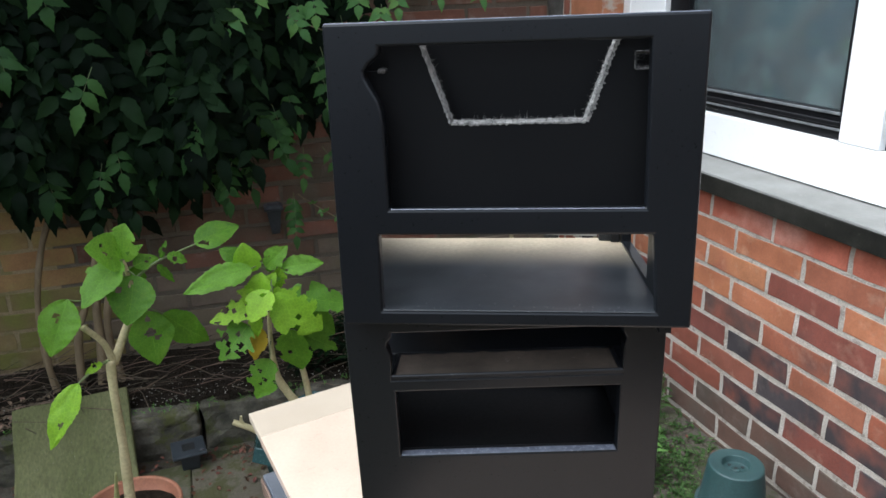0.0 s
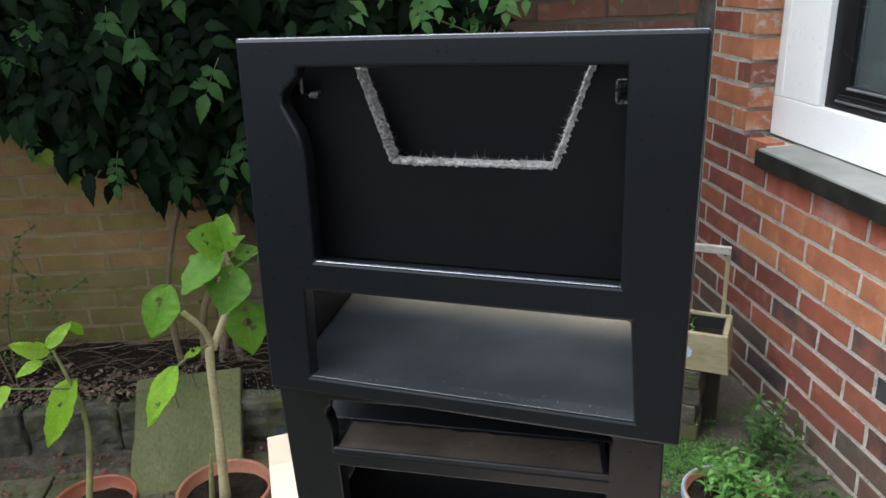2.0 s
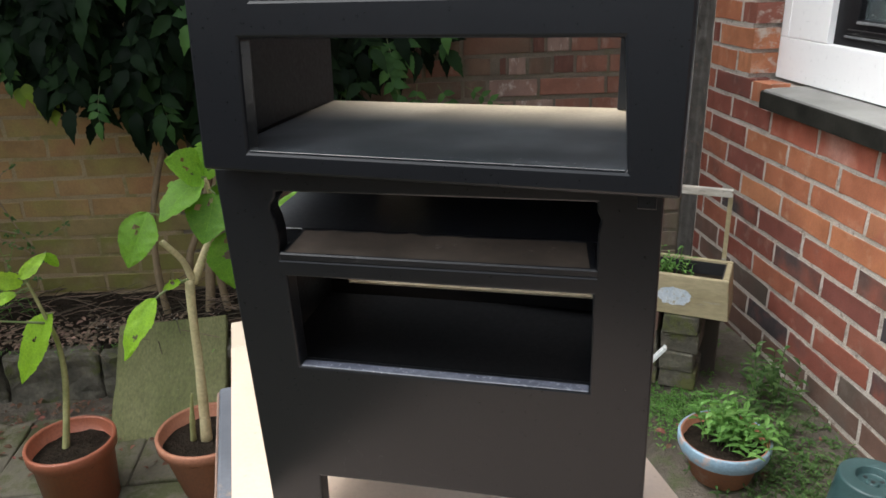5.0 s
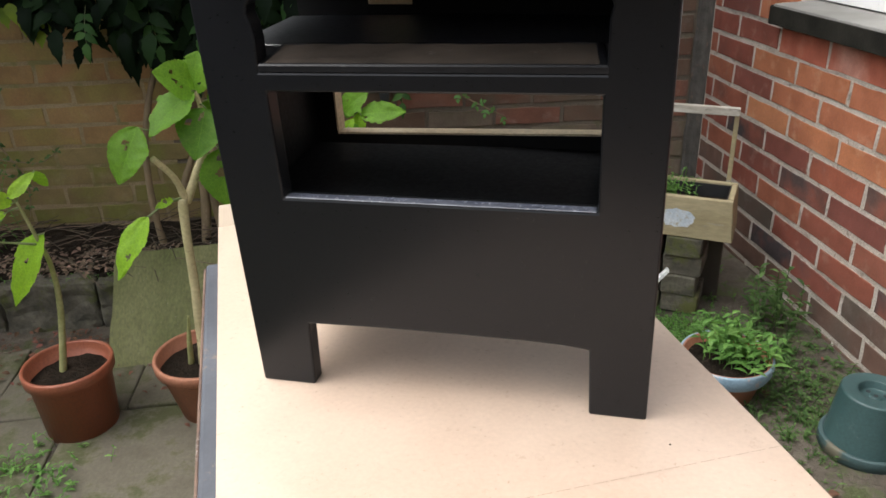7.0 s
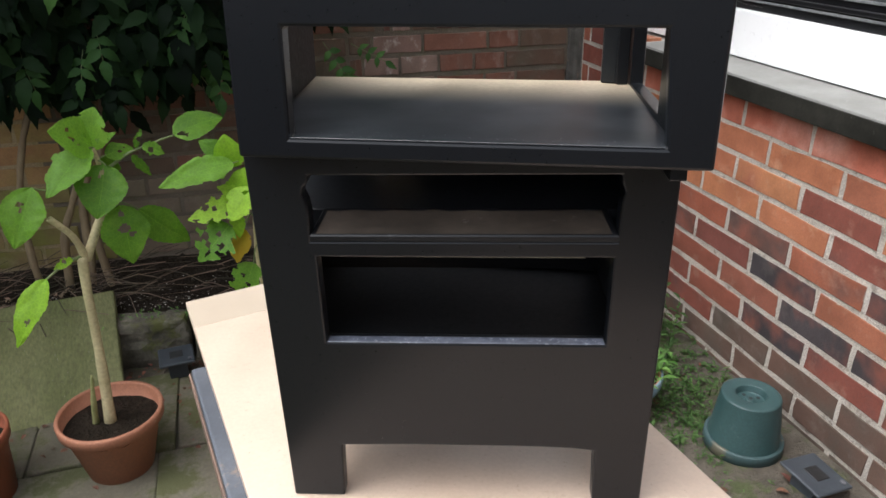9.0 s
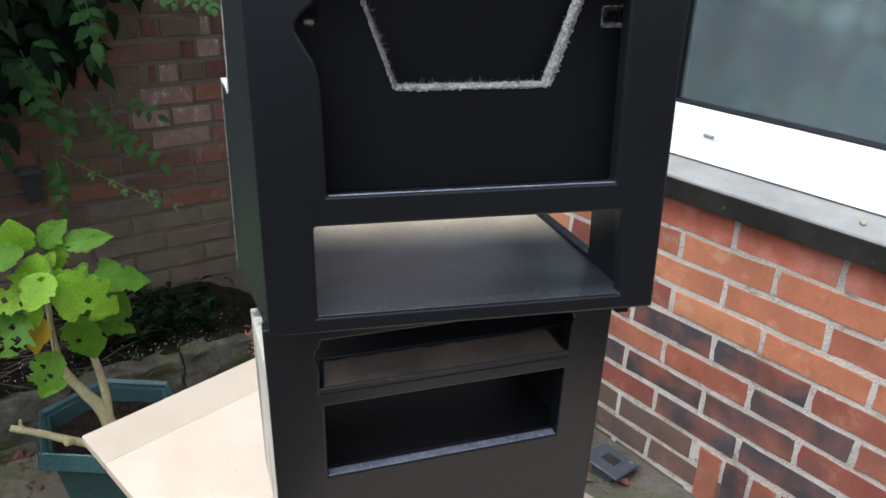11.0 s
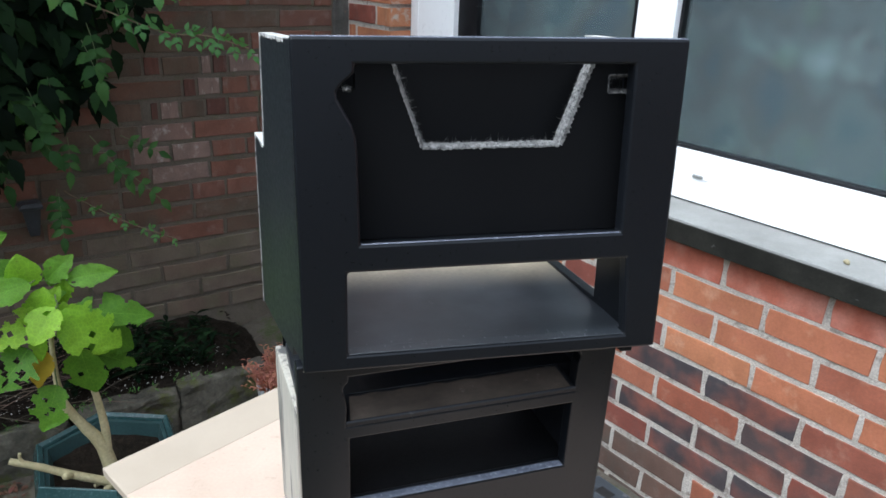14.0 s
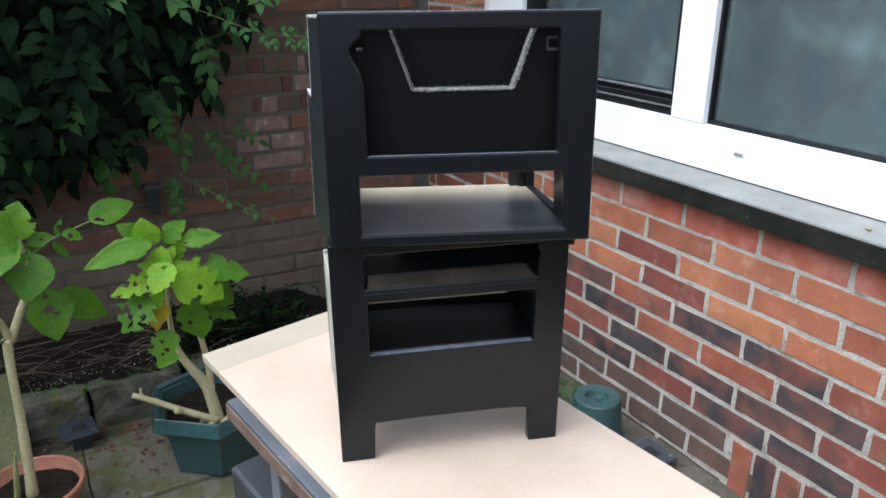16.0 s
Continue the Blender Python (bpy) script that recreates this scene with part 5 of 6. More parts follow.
broad_plant("tall green plant with large insect-eaten leaves on a bare stem", [
    ([(-0.815, 0.897, 0.115), (-0.803, 0.899, 0.315), (-0.799, 0.901, 0.46), (-0.794, 0.903, 0.532)], [0.0140, 0.0102, 0.0094, 0.0106], BARK),
    ([(-0.793, 0.914, 0.520), (-0.795, 0.891, 0.581), (-0.814, 0.858, 0.634)], [0.0088, 0.0066, 0.0062], BARK),
    ([(-0.793, 0.914, 0.520), (-0.765, 0.931, 0.586), (-0.738, 0.947, 0.650), (-0.740, 0.945, 0.705), (-0.740, 0.935, 0.752)], [0.0095, 0.0088, 0.0070, 0.0050, 0.0035], BARK),
    ([(-0.741, 0.945, 0.643), (-0.726, 0.943, 0.670), (-0.715, 0.950, 0.680)], [0.0065, 0.0060, 0.0066], BARK),
    ([(-0.730, 0.952, 0.702), (-0.701, 0.979, 0.723), (-0.664, 1.002, 0.737), (-0.620, 1.038, 0.748)], [0.0036, 0.0030, 0.0024, 0.0018], STEM_GREEN),
    ([(-0.845, 0.890, 0.122), (-0.834, 0.884, 0.19), (-0.826, 0.887, 0.255)], [0.008, 0.006, 0.0020], STEM_OLIVE),
    ([(-0.791, 0.915, 0.530), (-0.810, 0.872, 0.533), (-0.836, 0.835, 0.515)], [0.0045, 0.0030, 0.0020], STEM_GREEN),
    ([(-0.759, 0.923, 0.712), (-0.807, 0.884, 0.685), (-0.834, 0.857, 0.697)], [0.0022, 0.0018, 0.0016], STEM_GREEN),
], [
    ((-0.741, 0.934, 0.755), (-0.782, 0.866, 0.804), 0.90, ((0.35, -0.25, 0.05), (0.45, -0.1, 0.045), (0.55, -0.05, 0.04), (0.2, 0.45, 0.05), (0.62, 0.35, 0.05)), 0.05),
    ((-0.751, 0.939, 0.747), (-0.730, 0.951, 0.828), 0.95, ((0.3, 0.5, 0.06),), 0.30),
    ((-0.740, 0.924, 0.755), (-0.796, 0.838, 0.684), 0.62, (), 0.12),
    ((-0.719, 0.926, 0.721), (-0.726, 0.869, 0.630), 0.86, ((0.12, 0.1, 0.06), (0.2, 0.2, 0.05), (0.33, 0.55, 0.07)), 0.05),
    ((-0.833, 0.858, 0.698), (-0.864, 0.807, 0.594), 0.64, ((0.3, 0.3, 0.05), (0.38, 0.15, 0.03)), 0.08),
    ((-0.713, 0.940, 0.632), (-0.698, 0.917, 0.512), 0.70, ((0.15, 0.05, 0.07), (0.38, -0.1, 0.08), (0.42, 0.1, 0.07), (0.5, -0.25, 0.06)), 0.05),
    ((-0.693, 0.973, 0.609), (-0.616, 1.019, 0.517), 0.50, (), 0.05),
    ((-0.835, 0.835, 0.516), (-0.882, 0.764, 0.402), 0.42, ((0.62, -0.15, 0.05),), 0.05),
    ((-0.622, 1.037, 0.747), (-0.536, 1.100, 0.768), 0.64, ((0.14, 0.2, 0.09), (0.2, 0.45, 0.07)), 0.06),
    ((-0.671, 0.997, 0.739), (-0.634, 1.009, 0.717), 0.62, ((0.4, 0.2, 0.14),), 0.35),
    ((-0.683, 0.990, 0.735), (-0.669, 0.999, 0.771), 0.34, ((0.5, 0.3, 0.15),), 0.35),
    ((-0.733, 0.960, 0.728), (-0.695, 1.005, 0.730), 0.66, ((0.5, 0.1, 0.07), (0.7, -0.3, 0.05)), 0.10),
    ((-0.691, 0.986, 0.721), (-0.666, 1.001, 0.673), 0.34, (), 0.25),
    ((-0.753, 0.959, 0.744), (-0.718, 0.991, 0.766), 0.45, (), 0.20),
    ((-0.758, 0.967, 0.715), (-0.725, 0.997, 0.687), 0.60, (), 0.10),
    ((-0.800, 0.878, 0.540), (-0.826, 0.851, 0.528), 0.45, ((0.4, 0.2, 0.12),), 0.35),
], 100, light=(7, 15), m=apart(1.09))

broad_plant("bushy pale green plant with eaten leaves in the green tub", [
    ([(-0.433, 1.101, 0.105), (-0.455, 1.098, 0.245), (-0.487, 1.092, 0.311), (-0.517, 1.088, 0.378), (-0.523, 1.087, 0.472), (-0.515, 1.086, 0.600)], [0.017, 0.015, 0.012, 0.009, 0.006, 0.004], BARK),
    ([(-0.448, 1.099, 0.220), (-0.445, 1.099, 0.295), (-0.456, 1.097, 0.40), (-0.478, 1.092, 0.50)], [0.011, 0.009, 0.007, 0.004], BARK),
    ([(-0.436, 1.085, 0.150), (-0.518, 1.070, 0.200), (-0.583, 1.060, 0.243), (-0.633, 1.055, 0.270)], [0.010, 0.009, 0.008, 0.007], BARK),
    ([(-0.605, 1.058, 0.253), (-0.612, 1.055, 0.272), (-0.610, 1.052, 0.288)], [0.006, 0.004, 0.003], BARK),
    ([(-0.515, 1.086, 0.590), (-0.500, 1.086, 0.640), (-0.487, 1.088, 0.672)], [0.004, 0.003, 0.002], STEM_GREEN),
    ([(-0.433, 1.101, 0.125), (-0.450, 1.080, 0.148), (-0.462, 1.066, 0.140)], [0.012, 0.010, 0.005], BARK),
    ([(-0.430, 1.100, 0.125), (-0.418, 1.078, 0.150), (-0.412, 1.062, 0.138)], [0.012, 0.009, 0.004], BARK),
    ([(-0.440, 1.105, 0.125), (-0.468, 1.104, 0.146), (-0.486, 1.100, 0.138)], [0.012, 0.009, 0.004], BARK),
    ([(-0.428, 1.104, 0.130), (-0.404, 1.102, 0.150), (-0.390, 1.100, 0.138)], [0.011, 0.008, 0.004], BARK),
    ([(-0.520, 1.070, 0.201), (-0.530, 1.052, 0.212), (-0.533, 1.047, 0.214)], [0.008, 0.0075, 0.006], BARK),
], [
    ((-0.521, 1.005, 0.698), (-0.660, 0.942, 0.665), 0.38, (), 0.11),
    ((-0.529, 1.022, 0.683), (-0.540, 1.020, 0.754), 0.93, (), 0.10),
    ((-0.542, 1.038, 0.695), (-0.600, 1.034, 0.736), 0.64, (), 0.11),
    ((-0.498, 1.049, 0.671), (-0.477, 1.073, 0.727), 0.46, (), 0.12),
    ((-0.466, 1.047, 0.681), (-0.371, 1.061, 0.686), 0.49, ((0.1, 0.5, 0.07),), 0.13),
    ((-0.513, 0.997, 0.626), (-0.500, 1.000, 0.690), 0.99, (), 0.12),
    ((-0.481, 0.986, 0.651), (-0.523, 0.947, 0.593), 0.84, ((0.2, 0.3, 0.08),), 0.15),
    ((-0.512, 0.998, 0.615), (-0.616, 0.953, 0.591), 0.53, ((0.5, 0.2, 0.06), (0.65, 0.5, 0.08)), 0.49),
    ((-0.539, 0.981, 0.571), (-0.600, 0.938, 0.504), 0.93, ((0.3, 0.1, 0.07), (0.45, -0.3, 0.09), (0.6, 0.2, 0.08), (0.5, 0.5, 0.1), (0.75, -0.1, 0.08)), 0.37),
    ((-0.516, 0.996, 0.556), (-0.536, 0.982, 0.481), 0.58, (), 0.22),
    ((-0.505, 0.999, 0.474), (-0.539, 0.972, 0.385), 0.84, ((0.35, 0.3, 0.05), (0.5, -0.1, 0.06), (0.62, 0.1, 0.05)), 0.29),
    ((-0.478, 0.987, 0.640), (-0.376, 1.000, 0.545), 0.77, ((0.55, 0.1, 0.05),), 0.39),
    ((-0.462, 1.020, 0.622), (-0.312, 1.055, 0.580), 0.53, (), 0.49),
    ((-0.460, 1.039, 0.528), (-0.442, 1.044, 0.420), 0.77, ((0.5, 0.3, 0.06),), 0.19),
    ((-0.445, 1.052, 0.514), (-0.361, 1.082, 0.452), 0.49, (), 0.37),
    ((-0.513, 0.997, 0.626), (-0.554, 0.978, 0.656), 0.64, ((0.5, 0.3, 0.1),), 0.37),
    ((-0.506, 1.018, 0.631), (-0.478, 1.035, 0.675), 0.58, (), 0.13),
    ((-0.518, 1.025, 0.657), (-0.468, 1.037, 0.659), 0.42, (), 0.15),
    ((-0.522, 0.986, 0.604), (-0.520, 0.976, 0.543), 0.52, (), 0.17),
    ((-0.500, 1.040, 0.685), (-0.450, 1.060, 0.730), 0.70, (), 0.17),
    ((-0.480, 1.045, 0.632), (-0.468, 1.052, 0.694), 0.56, (), 0.37),
    ((-0.538, 1.030, 0.690), (-0.596, 1.015, 0.660), 0.64, (), 0.13),
    ((-0.448, 1.045, 0.585), (-0.362, 1.070, 0.500), 0.70, (), 0.19),
    ((-0.500, 1.005, 0.640), (-0.452, 1.020, 0.605), 0.70, (), 0.32),
], 200, light=(1, 5, 6, 7, 11, 15, 16, 18, 20, 23), yellow=(9,), m=FAR_TUB @ pose(0.012, 0, 0.006))
broad_plant("young plant with pale drooping leaves in its pot", [
    ([(-1.108, 0.778, 0.11), (-1.096, 0.815, 0.28), (-1.094, 0.822, 0.386), (-1.105, 0.815, 0.464), (-1.117, 0.803, 0.545)], [0.0090, 0.0068, 0.0052, 0.0040, 0.003], STEM_OLIVE),
    ([(-1.106, 0.812, 0.445), (-1.150, 0.770, 0.465), (-1.184, 0.735, 0.482)], [0.003, 0.002, 0.002], STEM_GREEN),
], [
    ((-1.125, 0.795, 0.555), (-1.084, 0.837, 0.600), 0.40, (), 0.07),
    ((-1.086, 0.837, 0.600), (-1.070, 0.848, 0.566), 0.60, (), 0.07),
    ((-1.123, 0.797, 0.542), (-1.175, 0.748, 0.582), 0.45, (), 0.07),
    ((-1.134, 0.786, 0.525), (-1.176, 0.746, 0.505), 0.45, (), 0.07),
    ((-1.093, 0.822, 0.465), (-1.154, 0.760, 0.318), 0.50, ((0.4, 0.2, 0.04),), 0.07),
    ((-1.184, 0.735, 0.482), (-1.250, 0.700, 0.430), 0.50, (), 0.07),
], 300, light=(0, 1, 2, 3, 4, 5), m=apart(1.10))


# ---- creeper on the garden wall ----
def leaflet(bm, at, d, n, ln, wd):
    n = (n - d * n.dot(d)).normalized()
    s = d.cross(n)
    rows = []
    for u, w in ((0.0, 0.05), (0.25, 0.42), (0.5, 0.5), (0.78, 0.28), (1.0, 0.0)):
        p = at + d * (u * ln) + n * (0.10 * ln * math.sin(u * 3.1) - 0.10 * ln * u * u)
        rows.append([bm.verts.new(p - s * (w * wd) + n * (w * wd * 0.25)), bm.verts.new(p), bm.verts.new(p + s * (w * wd) + n * (w * wd * 0.25))] if w > 0 else [bm.verts.new(p)])
    for a, b in zip(rows, rows[1:]):
        if len(b) == 3:
            bm.faces.new((a[0], a[1], b[1], b[0]))
            bm.faces.new((a[1], a[2], b[2], b[1]))
        else:
            bm.faces.new((a[0], a[1], b[0]))
            bm.faces.new((a[1], a[2], b[0]))


def toothed(bm, at, d, n, ln, wd):
    """A pointed leaflet with coarse teeth, folded on its midrib and bent down at the tip."""
    n = (n - d * n.dot(d)).normalized()
    s = d.cross(n)
    rows = []
    for u, w in ((0.0, 0.04), (0.10, 0.30), (0.26, 0.50), (0.33, 0.43), (0.48, 0.46), (0.54, 0.36), (0.68, 0.31), (0.74, 0.20), (1.0, 0.0)):
        p = at + d * (u * ln) + n * (0.07 * ln * math.sin(u * 3.1) - 0.16 * ln * u * u)
        rows.append([bm.verts.new(p - s * (w * wd) + n * (w * wd * 0.28)), bm.verts.new(p), bm.verts.new(p + s * (w * wd) + n * (w * wd * 0.28))] if w > 0 else [bm.verts.new(p)])
    for a, b in zip(rows, rows[1:]):
        if len(b) == 3:
            bm.faces.new((a[0], a[1], b[1], b[0]))
            bm.faces.new((a[1], a[2], b[2], b[1]))
        else:
            bm.faces.new((a[0], a[1], b[0]))
            bm.faces.new((a[1], a[2], b[0]))


def frond(bm, base, tip, pairs, size, r, face=(0.0, -1.0, 0.55), leaf=None):
    """A feathered leaf from its base to its tip: pairs of toothed leaflets on an arching stalk and a longer one at the end."""
    a, b = Vector(base), Vector(tip)
    leaf = leaf or (lambda *v: toothed(bm, *v))
    ln = (b - a).length
    axis = (b - a).normalized()
    n = Vector(face) + Vector((r.gauss(0, 0.25), 0, r.gauss(0, 0.2)))
    n = (n - axis * n.dot(axis)).normalized()
    end = min(size * 1.25, ln * 0.45)
    stalk = ln - end
    pts = []
    for i in range(pairs + 2):
        u = i / (pairs + 1)
        pts.append(a + axis * (stalk * u) + n * (0.22 * ln * u * (1 - u)))
    for p, q in zip(pts, pts[1:]):
        w = axis.cross(n) * 0.0009
        bm.faces.new([bm.verts.new(p - w), bm.verts.new(p + w), bm.verts.new(q + w), bm.verts.new(q - w)])
    side = axis.cross(n)
    for i, p in enumerate(pts[1:-1]):
        grow = 1.0 - 0.22 * abs(i - pairs * 0.55) / pairs
        for k in (-1, 1):
            d = (side * k + axis * r.uniform(0.35, 0.75) + n * r.uniform(-0.25, 0.15) + Vector((0, 0, -0.15))).normalized()
            leaf(p, d, n + Vector((0, 0, 0.15)), size * grow * r.uniform(0.85, 1.1), size * grow * 0.52)
    leaf(pts[-1], (axis + Vector((r.uniform(-0.15, 0.15), 0, -0.1))).normalized(), n, end * 1.0, size * 0.58)


def hang(x):
    """Height of the creeper's lower edge along the wall."""
    pts = ((-3.879, 0.915), (-1.888, 0.962), (-1.213, 0.944), (-1.048, 0.818), (-0.809, 0.672), (-0.562, 0.602), (-0.297, 0.617), (-0.089, 0.683), (0.097, 0.768), (0.22, 0.872), (0.301, 1.047), (0.382, 1.282), (0.723, 1.362), (1.115, 1.48))
    for (a, za), (b, zb) in zip(pts, pts[1:]):
        if x <= b:
            return za + (zb - za) * (x - a) / (b - a)
    return 1.45


r = random.Random(41)
bm = bmesh.new()
count = 0
while count < 3300:
    x, z = r.uniform(-3.2, 0.75), r.uniform(0.66, 2.40)
    low = hang(x) + 0.07 * noise.noise(Vector((x * 5, 0, 3)))
    if z < low + 0.05:
        continue
    clump = noise.noise(Vector((x * 4, z * 4, 1.0)))
    # Above 1.42 the creeper bulges into an unseen overhang, added to shade the wall.
    deep = 0.10 + 0.30 * min(1.0, max(0.0, (z - low) / 0.45)) * (0.75 + 0.6 * clump) + 0.80 * max(0.0, z - 1.42)
    out = 0.02 + deep * r.random() ** 0.45 * (1.0 if x < 0.0 else 0.6)
    size = r.uniform(0.056, 0.088)
    pairs = r.choice((2, 3, 3, 4))
    base = Vector((x, BACK_Y - out, z + 0.05))
    drop = size * (0.75 * pairs + 1.2)
    tip = base + Vector((r.gauss(0, 0.35), r.uniform(-0.55, 0.0), -1)).normalized() * drop
    if tip.z < low - 0.06 or tip.y > BACK_Y - 0.005:
        continue
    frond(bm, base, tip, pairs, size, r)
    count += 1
mesh_thing("creeper", bm, IVY, "dense green creeper, leaves darkened to its own shade, hanging over the garden wall", "climbing plant", GARDEN, kind="stuff", smooth=True)

climber = thing("climber", "trailing climber with feathered green leaves hanging over the wall", "climbing plant", GARDEN)
SPRAYS = [
    (-0.013, 1.700, 1.256, -0.072, 1.134, 3, 0.062, 1), (0.164, 1.800, 1.247, 0.161, 1.159, 3, 0.045, 1), (-0.193, 1.750, 1.055, -0.197, 0.946, 3, 0.052, 0),
    (0.061, 1.850, 0.943, 0.097, 0.768, 4, 0.055, 0), (0.149, 1.900, 0.789, 0.132, 0.635, 4, 0.043, 0), (0.107, 1.950, 0.624, 0.084, 0.480, 4, 0.041, 0),
    (-0.068, 1.850, 0.817, -0.120, 0.600, 5, 0.049, 0), (-0.407, 1.650, 1.106, -0.489, 0.932, 3, 0.068, 0), (-0.621, 1.650, 1.190, -0.610, 1.042, 3, 0.062, 0),
    (-0.139, 1.750, 0.941, -0.227, 0.769, 4, 0.058, 0), (-0.497, 1.650, 1.337, -0.478, 1.201, 3, 0.068, 0), (-0.402, 1.750, 0.876, -0.388, 0.724, 3, 0.056, 0),
    (-0.453, 1.800, 0.813, -0.481, 0.677, 3, 0.047, 0), (0.015, 1.850, 0.953, 0.120, 0.701, 5, 0.057, 0), (0.104, 1.900, 0.624, 0.094, 0.439, 5, 0.041, 0),
    (0.214, 1.930, 0.780, 0.326, 0.589, 5, 0.045, 0), (0.304, 1.960, 0.766, 0.450, 0.686, 4, 0.035, 0), (0.250, 1.930, 0.708, 0.432, 0.521, 5, 0.043, 0),
    (0.130, 1.750, 1.221, 0.190, 1.129, 3, 0.047, 1), (0.410, 1.750, 1.231, 0.393, 1.149, 3, 0.047, 1), (0.048, 1.750, 1.293, 0.042, 1.205, 3, 0.049, 1),
    (0.207, 1.750, 1.262, 0.212, 1.164, 3, 0.049, 1), (0.347, 1.750, 1.282, 0.329, 1.190, 3, 0.047, 1), (0.460, 1.750, 1.272, 0.455, 1.175, 3, 0.045, 1),
    (-0.910, 1.700, 1.238, -0.938, 1.131, 3, 0.060, 0), (-0.704, 1.700, 1.253, -0.699, 1.121, 3, 0.062, 0), (-0.651, 1.720, 1.158, -0.647, 1.053, 3, 0.056, 0),
    (-0.976, 1.700, 1.179, -0.998, 1.073, 3, 0.054, 0), (-1.036, 1.820, 0.913, -1.047, 0.807, 3, 0.043, 0), (-0.785, 1.800, 0.831, -0.806, 0.672, 4, 0.045, 0),
    (-0.612, 1.800, 0.822, -0.580, 0.654, 4, 0.047, 0), (-0.296, 1.820, 0.846, -0.327, 0.700, 4, 0.049, 0), (0.588, 1.780, 1.292, 0.603, 1.200, 3, 0.041, 1),
    (0.726, 1.800, 1.291, 0.748, 1.195, 3, 0.041, 1),
]
q = random.Random(19)
for _ in range(10):
    x0 = q.uniform(-0.28, 0.30)
    z0 = hang(x0) + q.uniform(-0.05, 0.16)
    size = q.uniform(0.036, 0.052)
    SPRAYS.append((x0, q.uniform(1.80, 1.93), z0 + 0.10, x0 + q.uniform(-0.03, 0.10), z0 - size * 1.6, q.choice((2, 3, 3)), size * 1.15, 0))
for x0, y0, z0, x1, z1, k, size, fresh in SPRAYS:
    bm = bmesh.new()
    leaves, mat = [], FROND_FRESH if fresh else FROND
    frond(bm, (x0, y0, z0), (x1, y0 - 0.03, z1), max(2, k - 1), size * 1.05, r, leaf=lambda *v: leaves.append(v))
    stalk = part("frond", bm, STEM_GREEN, climber, "fresh bright green frond" if fresh else "")
    for v in leaves:
        bm = bmesh.new()
        toothed(bm, *v)
        part("leaflet", bm, mat, stalk, smooth=True)
for pts, leafy, size in (([(0.129, 1.760, 1.205), (0.240, 1.750, 1.160), (0.410, 1.750, 1.091), (0.531, 1.745, 1.078), (0.648, 1.740, 1.041)], 2, 0.034), ([(0.116, 1.870, 0.639), (0.151, 1.900, 0.601), (0.286, 1.900, 0.502), (0.424, 1.900, 0.425)], 2, 0.022)):
    runner = part("runner", tube(pts, [0.0022] * len(pts), 6), VINE_WOOD, climber, "thin brown runner", smooth=True)
    bm = bmesh.new()
    for i in range(leafy, len(pts)):
        a, b = Vector(pts[i - 1]), Vector(pts[i])
        for k in range(6):
            c = a.lerp(b, (k + 0.5) / 6)
            frond(bm, c, c + Vector((r.uniform(-0.02, 0.045), -0.02, -0.05 if k % 2 else 0.025)) * (size / 0.034), 1, size, r)
    tagged(part("foliage", bm, FROND_FRESH, runner, smooth=True), "bright green young leaves along the runner", kind="stuff")
runners = thing("vine_stems", "bare brown woody stems of the climber rising from the bed", "climbing plant", GARDEN)
part("stem", tube([(-0.729, 1.874, 0.021), (-0.741, 1.873, 0.164), (-0.731, 1.874, 0.363), (-0.692, 1.881, 0.529), (-0.640, 1.890, 0.675), (-0.592, 1.916, 0.938)], [0.012, 0.011, 0.010, 0.010, 0.009, 0.008], 9, knots=0.3), VINE_WOOD, runners, smooth=True)
part("stem", tube([(-0.660, 1.885, 0.013), (-0.639, 1.889, 0.224), (-0.596, 1.896, 0.336), (-0.554, 1.903, 0.448), (-0.481, 1.909, 0.782)], [0.015, 0.013, 0.011, 0.010, 0.009], 9, knots=0.3), VINE_WOOD, runners, smooth=True)
part("stem", tube([(-0.602, 1.895, 0.004), (-0.579, 1.899, 0.168), (-0.567, 1.901, 0.331), (-0.526, 1.907, 0.462), (-0.421, 1.920, 0.835)], [0.017, 0.015, 0.014, 0.012, 0.010], 9, knots=0.3), VINE_WOOD, runners, smooth=True)
part("stem", tube([(-0.530, 1.895, 0.017), (-0.544, 1.889, 0.258), (-0.484, 1.900, 0.521), (-0.505, 1.939, 0.887)], [0.014, 0.012, 0.011, 0.009], 8, knots=0.3), VINE_WOOD, runners, smooth=True)
wiry = thing("wiry_shrub", "sparse wiry shrub with tiny leaves at the foot of the wall", "shrub", GARDEN)
wr = random.Random(8)
